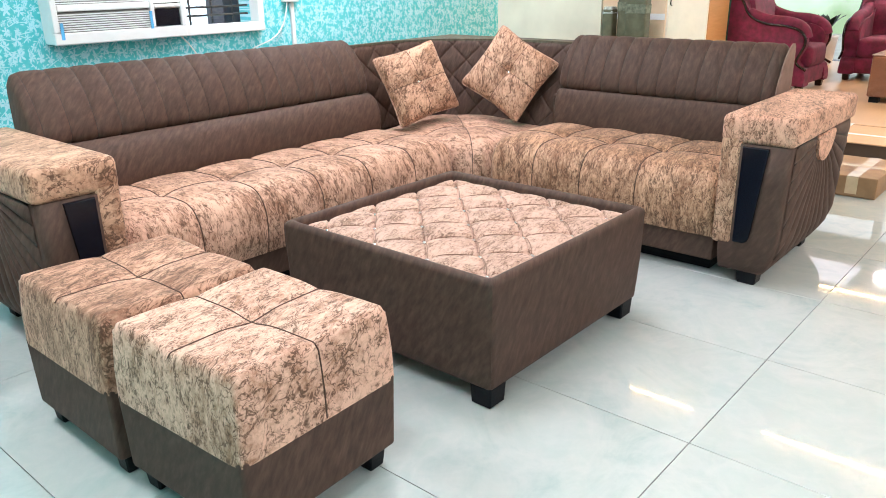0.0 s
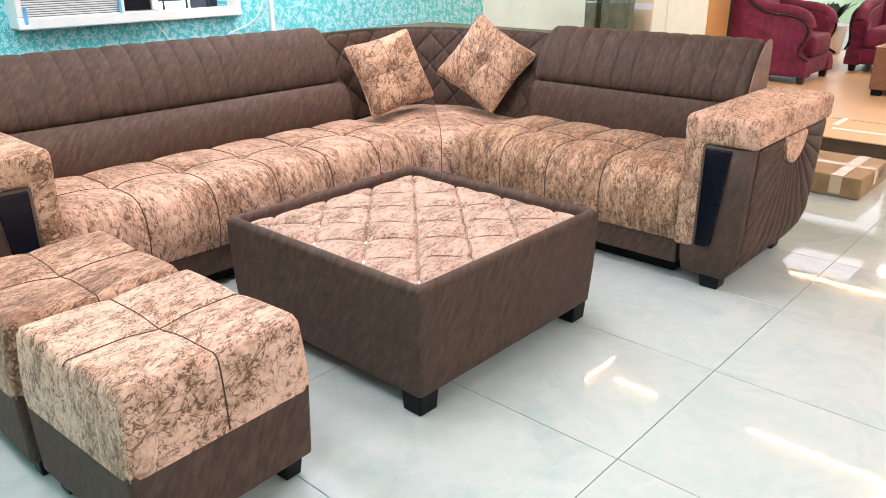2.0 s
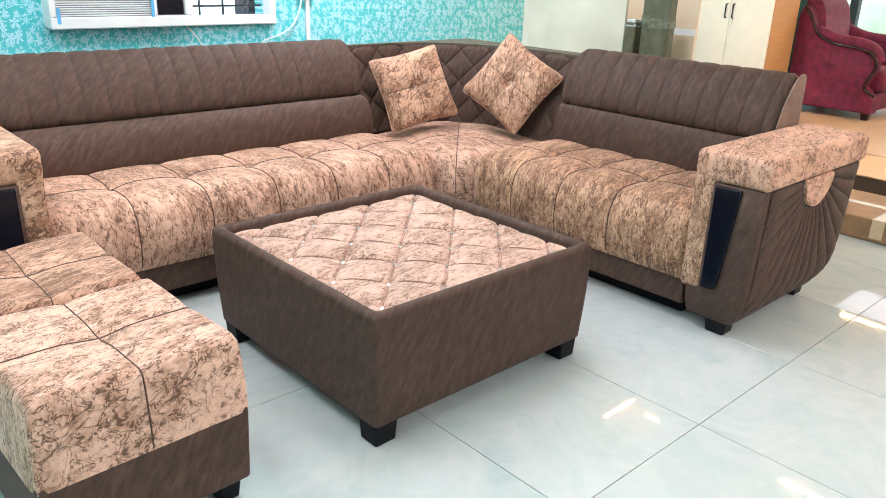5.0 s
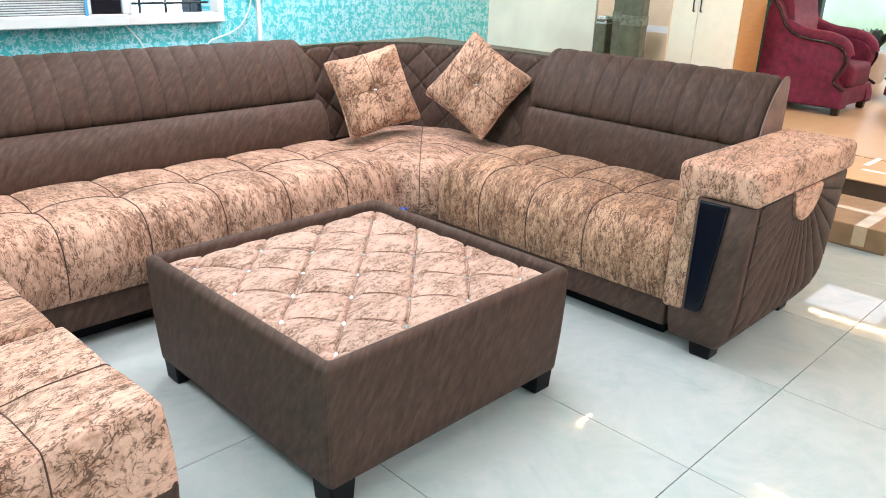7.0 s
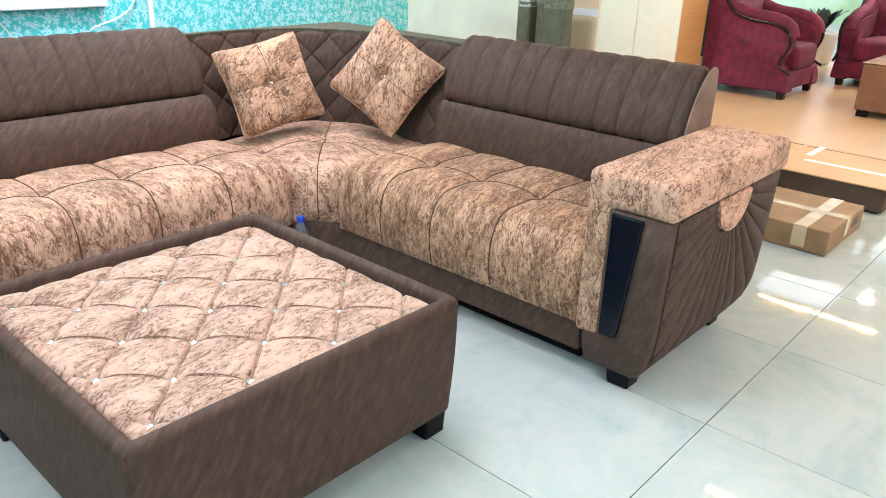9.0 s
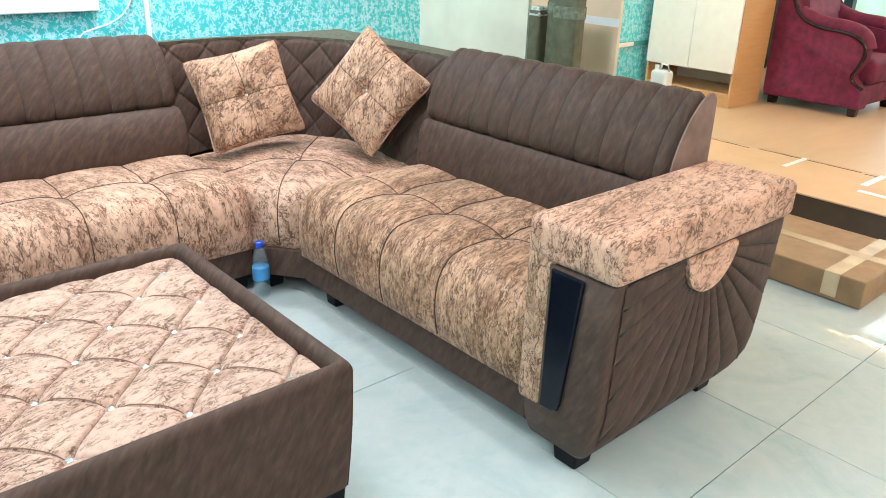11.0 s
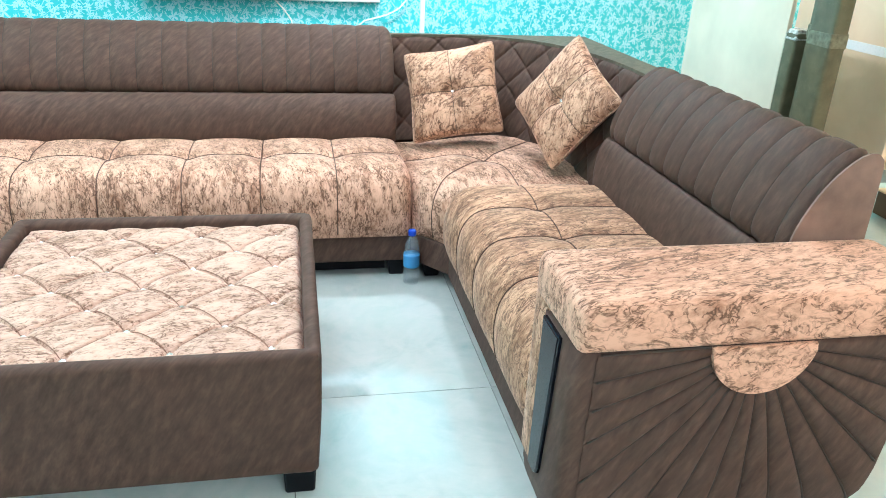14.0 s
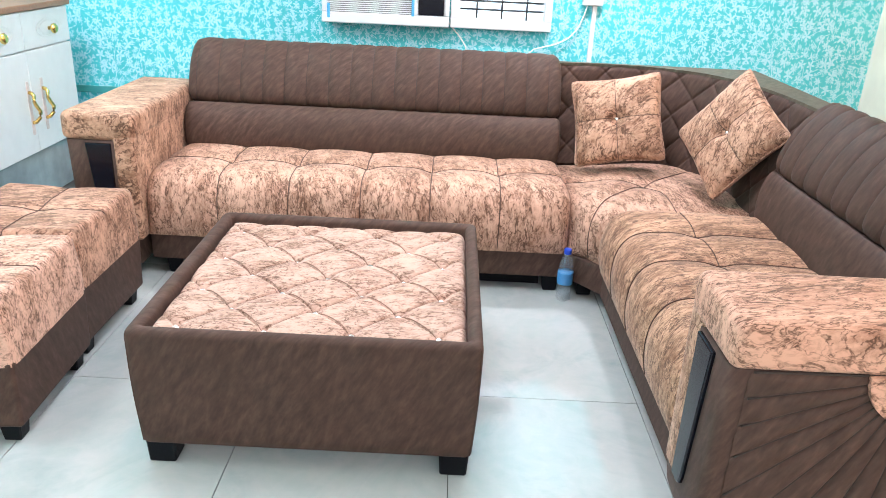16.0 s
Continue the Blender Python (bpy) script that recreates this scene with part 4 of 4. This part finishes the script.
# ---------------------------------------------------------------- white cabinet
cab = thing("cabinet", -1.95, 1.5, 0, "white glossy sideboard with brown top and brass handles", "cabinet")
CX, CY0, CY1, CB = -1.72, 0.62, 2.06, 0.27
part("body", block(-2.14, CX - 0.02, CY0, CY1, 0.268, 0.945, 0.004), WHITE, cab)
part("worktop", block(-2.15, CX + 0.015, CY0 - 0.02, CY1 + 0.015, 0.945, 0.975, 0.006), BROWNTOP, cab, "brown wooden top")
# Grey gloss panel stands in for the reflection below the doors.
part("plinth", block(-2.12, CX - 0.045, CY0 + 0.02, CY1 - 0.02, 0.0, 0.268, 0.003), plain("grey gloss reflection tone", (0.30, 0.36, 0.38), 0.15), cab, "recessed grey glossy panel coloured like a reflection")
for k in range(3):
    ya, yb = CY1 - 0.003 - 0.46 * (k + 1) + 0.003, CY1 - 0.003 - 0.46 * k
    dr = part("drawer", block(CX - 0.02, CX, ya, yb, 0.765, 0.94, 0.003), WHITE, cab)
    yc = (ya + yb) / 2 + 0.02
    part("knob", lathe(0, 0, [(0.010, 0.0), (0.008, 0.012), (0.022, 0.02), (0.026, 0.03), (0.018, 0.04), (0.006, 0.043)], 16), GOLD, dr, "polished brass knob", True).matrix_world = pose(CX, yc, 0.845, 0, 90, 0)
    do = part("door", block(CX - 0.02, CX, ya, yb, 0.27, 0.758, 0.003), WHITE, cab)
    yh = ya + 0.10 if k % 2 == 0 else yb - 0.03
    part("backplate", block(CX, CX + 0.003, yh - 0.012, yh + 0.012, 0.36, 0.62, 0.001), plain("pale pink plate", (0.72, 0.60, 0.56), 0.3), do, "pale pink handle plate")
    hp = [(CX + 0.003, yh, 0.42), (CX + 0.02, yh, 0.425), (CX + 0.032, yh + 0.02, 0.445), (CX + 0.034, yh + 0.024, 0.475), (CX + 0.034, yh - 0.004, 0.505), (CX + 0.034, yh - 0.022, 0.53), (CX + 0.03, yh - 0.008, 0.555), (CX + 0.018, yh, 0.565), (CX + 0.003, yh, 0.57)]
    part("handle", tube([tuple((a[k] + b[k]) / 2 for k in range(3)) for p_, q_ in zip(hp, hp[1:]) for a, b in ((p_, p_), (p_, q_))] + [hp[-1]], 0.009, 8), GOLD, do, "curled brass handle", True)
    for r in (0.055, 0.075):
        part("moulding", tube([(CX + 0.001, yc + 1.6 * r * math.cos(a), 0.85 + 0.6 * r * math.sin(a)) for a in span(0, 2 * math.pi, 28)], 0.0025), WHITE, dr, "thin carved moulding", True)

# ---------------------------------------------------------------- boards and foam behind the side sofa
b = thing("board", 2.33, 1.2, 0, "pale grey green board standing upright behind the sofa", "board")
part("panel", block(2.31, 2.33, 0.815, 1.595, 0.0, 1.22, 0.002), BOARDGREY, b)
for y0, y1, x, h, lab in ((0.735, 0.805, 2.30, 0.985, "plastic wrapped olive foam bundle, shorter than the rest"), (0.655, 0.720, 2.33, 1.21, "olive wrapped foam strip standing on end"), (0.510, 0.640, 2.28, 1.20, "wide olive wrapped foam strip standing on end")):
    r = thing("foam_strip", x, (y0 + y1) / 2, 0, lab, "foam", "wrapped foam strips")
    part("wrap", block(x, x + 0.07, y0, y1, 0, h, 0.012, 3), ROLLGREEN, r)
    if h > 1.1:
        part("film_seam", block(x - 0.0015, x + 0.0715, y0 - 0.0015, y1 + 0.0015, h - 0.24, h - 0.185, 0.004, 1), plain("glossy olive film", (0.16, 0.16, 0.11), 0.12, vary=0.4, scale=50), r, "glossy band of doubled film")
    if h < 1.1:
        part("film_end", frustum(x + 0.035, (y0 + y1) / 2, h - 0.03, h + 0.012, 0.0375, (y1 - y0) / 2 + 0.002, 0.028, (y1 - y0) / 2 - 0.008, 0.004, 1), plain("crumpled clear film", (0.42, 0.44, 0.40), 0.12, vary=0.6, scale=60), r, "crumpled shiny film end")
b = thing("board", 2.68, 0.8, 0, "pale veneered board standing on edge with white tape across", "board")
part("panel", block(2.68, 2.70, 0.575, 1.3, 0.0, 1.25, 0.002), PEACHBOARD, b)
part("tape", block(2.677, 2.6795, 0.576, 1.299, 0.905, 0.942, 0), TAPE, b, "strip of white tape")

# ---------------------------------------------------------------- cartons
fp = thing("flat_carton", 3.7, 0.2, 0, "long flat pale cardboard furniture pack lying on the floor", "carton")
part("carton", block(3.37, 4.02, -0.80, 1.30, 0.012, 0.138, 0.006), CARDDARK, fp)
part("top_sheet", block(3.355, 4.03, -0.82, 1.31, 0.138, 0.146, 0.002), CARDPALE, fp, "pale cardboard sheet")
for y, w in ((0.13, 0.03), (-0.30, 0.035)):
    part("tape", block(3.76, 4.028, y, y + w, 0.1462, 0.1475, 0), TAPE, fp, "strip of white tape")
part("tape", block(3.62, 3.66, -0.80, -0.3, 0.1462, 0.1475, 0), TAPE, fp, "strip of white tape")
# Dark strips draw torn cardboard and the shadow of the slit behind it.
for y0, y1, x in ((-0.75, -0.20, 3.985), (-0.18, 0.42, 4.0), (0.47, 0.80, 3.98), (0.86, 1.02, 3.93)):
    pts = [(x + 0.012 * noise.noise((y * 9, x * 5, 0)), y) for y in span(y0, y1, 12)]
    bm = bmesh.new()
    lo = [bm.verts.new((a - 0.008 - 0.008 * abs(noise.noise((b * 21, 3, 0))), b, 0.1466)) for a, b in pts]
    hi = [bm.verts.new((a + 0.004, b, 0.1466)) for a, b in pts]
    for k in range(12):
        bm.faces.new((lo[k], lo[k + 1], hi[k + 1], hi[k]))
    part("tear_slit", bm, CARDDARK, fp, "dark strip for torn edge and slit shadow")
cb = thing("cardboard_box", 2.85, -0.3, 0, "brown taped cardboard box lying on the floor", "box")
part("carton", block(2.56, 3.09, -0.775, 0.30, 0.002, 0.118, 0.006), CARD, cb)
part("tape", block(2.80, 2.86, -0.776, 0.301, 0.118, 0.1195, 0), plain("clear brown tape", (0.5, 0.36, 0.2), 0.15), cb, "glossy packing tape")
part("tape", block(2.80, 2.86, -0.7775, -0.7755, 0.03, 0.118, 0), plain("clear brown tape", (0.5, 0.36, 0.2), 0.15), cb, "glossy packing tape")

part("handle_hole", block(2.92, 3.01, -0.7765, -0.774, 0.05, 0.088, 0), DARKINT, cb, "dark oval hand hole")
part("tape", block(2.557, 3.093, -0.68, -0.62, 0.118, 0.1192, 0), plain("clear brown tape", (0.55, 0.42, 0.27), 0.12), cb, "glossy packing tape")
part("tape", block(2.5575, 2.5595, -0.68, -0.62, 0.02, 0.118, 0), plain("clear brown tape", (0.55, 0.42, 0.27), 0.12), cb, "glossy packing tape")
part("marking", block(2.5580, 2.5595, -0.25, -0.05, 0.05, 0.06, 0), CARDDARK, cb, "faint printed line")
part("marking", block(2.5580, 2.5595, -0.25, -0.12, 0.068, 0.076, 0), CARDDARK, cb, "faint printed line")

# ---------------------------------------------------------------- wardrobe
wd = thing("wardrobe", 5.5, 1.8, 0.05, "off-white two door wardrobe with orange beech sides", "wardrobe")
WX, WA, WB = 5.33, 1.38, 2.19
part("side", block(WX + 0.02, WX + 0.5, WA, WA + 0.02, 0.05, 1.95, 0.002), ORANGEWOOD, wd, "orange beech side panel")
part("side", block(WX + 0.02, WX + 0.5, WB - 0.02, WB, 0.05, 1.95, 0.002), ORANGEWOOD, wd, "orange beech side panel")
part("back", block(WX + 0.48, WX + 0.5, WA + 0.02, WB - 0.02, 0.05, 1.95, 0), OFFWHITE, wd)
part("top", block(WX, WX + 0.5, WA, WB, 1.95, 1.97, 0.002), ORANGEWOOD, wd)
part("bottom_shelf", block(WX + 0.02, WX + 0.48, WA + 0.02, WB - 0.02, 0.14, 0.16, 0.002), ORANGEWOOD, wd)
part("plinth", block(WX + 0.025, WX + 0.045, WA + 0.02, WB - 0.02, 0.05, 0.14, 0.002), ORANGEWOOD, wd, "orange beech plinth")
part("mid_shelf", block(WX + 0.03, WX + 0.48, WA + 0.02, WB - 0.02, 0.315, 0.335, 0.002), OFFWHITE, wd)
ym = (WA + WB) / 2
for y0, y1, yh in ((WA + 0.005, ym - 0.002, ym - 0.035), (ym + 0.002, WB - 0.005, ym + 0.035)):
    d = part("door", block(WX, WX + 0.018, y0, y1, 0.325, 1.94, 0.002), OFFWHITE, wd)
    part("handle", tube([(WX, yh, 0.875), (WX - 0.025, yh, 0.88), (WX - 0.025, yh, 0.995), (WX, yh, 1.0)], 0.006), BLACK, d, "slim black pull handle")

# ---------------------------------------------------------------- canister, tray and jar on the floor
F = 0.05
can = thing("canister", 5.22, 1.95, F, "white plastic jerry can on the floor by the wardrobe", "canister")
part("body", block(5.16, 5.28, 1.86, 2.02, F, F + 0.24, 0.03, 3), ACWHITE, can, "", True)
part("handle", tube([(5.22, 1.88, F + 0.23), (5.22, 1.89, F + 0.285), (5.22, 1.95, F + 0.29), (5.22, 1.96, F + 0.23)], 0.012, 8), ACWHITE, can, "", True)
part("cap", cyl(5.22, 1.995, F + 0.24, F + 0.275, 0.02), ACWHITE, can)
tray = thing("tray", 4.9, 1.9, F, "round olive metal tray on the floor", "tray")
part("dish", lathe(4.9, 1.9, [(0.15, F), (0.185, F + 0.012), (0.19, F + 0.03), (0.183, F + 0.028), (0.15, F + 0.010), (0.02, F + 0.008)], 32), plain("olive metal", (0.14, 0.12, 0.06), 0.35, 0.6), tray, "", True)
jar = thing("glass_jar", 4.9, 1.92, F + 0.01, "clear glass jar standing on the tray", "jar")
part("body", lathe(4.9, 1.92, [(0.07, F + 0.012), (0.075, F + 0.02), (0.075, F + 0.16), (0.08, F + 0.17), (0.074, F + 0.172), (0.070, F + 0.16), (0.069, F + 0.03), (0.02, F + 0.024)]), PET, jar, "", True)


# ---------------------------------------------------------------- red armchairs
def armchair(x, y, turn, label):
    """Built facing -y round its own middle, then turned."""
    o = thing("armchair", 0, 0, 0, label, "armchair", "wine red armchairs")
    W, D = 0.84, 0.80
    for sx in (-1, 1):
        side = smooth_poly([(0.40, 0.07), (0.42, 0.97), (0.36, 1.0), (0.28, 0.92), (0.22, 0.74), (0.05, 0.66), (-0.18, 0.65), (-0.33, 0.60), (-0.37, 0.50), (-0.33, 0.40), (-0.28, 0.30), (-0.40, 0.22), (-0.40, 0.07)], 2)
        xs = sx * W / 2
        part("side", outline_solid(side, lambda u, v, z: Vector((xs - sx * v, u, z)), 0.16, 0.02), REDVELVET, o, "", 2)
        trim_line = [(0.37, 0.99), (0.29, 0.90), (0.22, 0.745), (0.05, 0.665), (-0.18, 0.655), (-0.335, 0.605), (-0.375, 0.50), (-0.335, 0.40), (-0.285, 0.30), (-0.405, 0.235)]
        tl = smooth_poly(trim_line, 2)
        part("trim", tube([(xs + sx * 0.004, u, z) for u, z in tl], 0.013, 8), DARKWOOD, o, "dark polished wooden arm trim", True)
        pad_line = smooth_poly([(0.24, 0.76), (0.05, 0.69), (-0.18, 0.68), (-0.31, 0.63), (-0.35, 0.53)], 2)
        part("arm_pad", tube([(xs - sx * 0.08, u, z) for u, z in pad_line], 0.062, 12), REDVELVET, o, "", True)
    part("seat", block(-W / 2 + 0.15, W / 2 - 0.15, -0.40, 0.26, 0.24, 0.46, 0.06, 4), REDVELVET, o, "", True)
    part("apron", block(-W / 2 + 0.02, W / 2 - 0.02, -0.385, 0.38, 0.08, 0.25, 0.02, 2), REDVELVET, o)
    back = smooth_poly([(0.20, 0.42), (0.16, 0.62), (0.20, 0.82), (0.24, 1.0), (0.34, 1.10), (0.44, 1.08), (0.42, 0.9), (0.40, 0.42)], 2)
    part("backrest", outline_solid(back, lambda u, v, z: Vector((-W / 2 + 0.13 + v, u, z)), W - 0.26, 0.03), REDVELVET, o, "", True)
    for i in (-1, 1):
        for j in (-1, 1):
            part("leg", frustum(i * (W / 2 - 0.08), j * 0.34, 0, 0.075, 0.03, 0.03, 0.036, 0.036, 0.004, 1), DARKWOOD, o)
    o.matrix_world = pose(x, y, 0.05, 0, 0, turn) @ Matrix.Scale(0.96, 4)
    return o


armchair(6.26, 0.98, 0, "wine red velvet armchair with dark wooden trim")
armchair(7.51, 0.22, -90, "wine red velvet armchair facing the room, before the glass")
st = thing("wrapped_ottoman", 6.1, -0.4, 0.05, "low brown box table wrapped in clear film", "table")
part("body", block(5.70, 6.48, -0.88, 0.01, 0.10, 0.46, 0.015), plain("brown wrapped board", (0.20, 0.095, 0.06), 0.25), st)
part("film", block(5.695, 6.485, -0.885, 0.015, 0.461, 0.468, 0.003), plain("cloudy film", (0.55, 0.42, 0.36), 0.18, vary=0.3, scale=9), st, "cloudy clear film over the top")
for x in (5.76, 6.42):
    for y in (-0.82, -0.05):
        part("leg", block(x - 0.04, x + 0.04, y - 0.04, y + 0.04, 0.05, 0.10, 0.004), BLACK, st)

# Added dark folded sheet on a rod, standing in for wallpaper in shade.
bm = bmesh.new()
cols = [[bm.verts.new((x, 2.19 + 0.022 * math.sin(x * 46), z)) for z in (0.08, 2.3)] for x in span(7.0, 8.3, 140)]
for c0, c1 in zip(cols, cols[1:]):
    bm.faces.new((c0[0], c1[0], c1[1], c0[1]))
cu = thing("curtain", 7.65, 2.19, 0.06, "dark green sheet standing in for shaded wallpaper", "curtain")
part("cloth", bm, plain("shaded wallpaper green", (0.012, 0.085, 0.075), 0.8, vary=0.5, scale=18), cu, "", True).modifiers.new("thick", "SOLIDIFY").thickness = 0.003
part("rod", tube([(6.95, 2.19, 2.3), (7.65, 2.19, 2.302), (8.35, 2.19, 2.3)], 0.012, 8), WHITE, cu, "", True)

# potted plant by the glass
pl = thing("potted_plant", 8.5, 1.25, 0, "dark leaved plant in a white pot before the window", "plant")
part("pot", lathe(8.5, 1.2, [(0.12, 0.05), (0.16, 0.07), (0.19, 0.38), (0.2, 0.4), (0.18, 0.4), (0.17, 0.36)]), WHITE, pl, "", True)
for k in range(9):
    a = k * 2.4
    r = 0.06 + 0.03 * (k % 3)
    bm = bmesh.new()
    pts = span(0, 1, 6)
    vs = [[bm.verts.new((8.5 + math.cos(a) * r * 2 * f - math.sin(a) * e * 0.06 * math.sin(math.pi * (0.1 + 0.9 * f)), 1.2 + math.sin(a) * r * 2 * f + math.cos(a) * e * 0.06 * math.sin(math.pi * (0.1 + 0.9 * f)), 0.38 + 0.42 * f - 0.16 * f * f + (0.01 if e == 0 else 0))) for e in (-1, 0, 1)] for f in pts]
    for r0, r1 in zip(vs, vs[1:]):
        for j in range(2):
            bm.faces.new((r0[j], r0[j + 1], r1[j + 1], r1[j]))
    part("leaf", bm, LEAF, pl, "", True)

# ---------------------------------------------------------------- ceiling strips of warm light
for x0, x1, y0, y1 in ((3.75, 3.770, -1.03, -0.06), (3.00, 3.745, -1.07, -1.05), (3.72, 3.740, 0.50, 1.13), (3.42, 4.05, 1.337, 1.357), (4.70, 5.28, 1.372, 1.392), (7.29, 7.315, -0.30, 0.90)):
    o = thing("led_strip", x0, y0, CEIL - 0.02, "warm white light strip under the ceiling", "light", "ceiling light strips")
    part("holder", block(x0 + 0.004, x1 - 0.004, y0 + 0.004, y1 - 0.004, CEIL - 0.046, CEIL, 0), WHITE, o)
    part("diffuser", block(x0, x1, y0, y1, CEIL - 0.052, CEIL - 0.046, 0), WARMLED, o)

# ---------------------------------------------------------------- floor tiles
TX, TY = 0.601, 0.914
tile_mesh = None
for i in range(-5, 7):
    for j in range(-5, 3):
        x0, y0 = 0.380 + TX * i, -0.943 + TY * j
        x1, y1 = x0 + TX, y0 + TY
        if x0 < -2.7 or y0 > WALL_Y or x0 > 4.05:
            continue
        if tile_mesh is None:
            o = part("tile", block(-TX / 2 + 0.0013, TX / 2 - 0.0013, -TY / 2 + 0.0013, TY / 2 - 0.0013, -0.012, 0.0, 0.0006, 1), TILE)
            tile_mesh = o.data
        else:
            o = new("tile", tile_mesh)
        o.location = ((x0 + x1) / 2, (y0 + y1) / 2, 0)
        o.parent = bpy.data.objects["floor"]
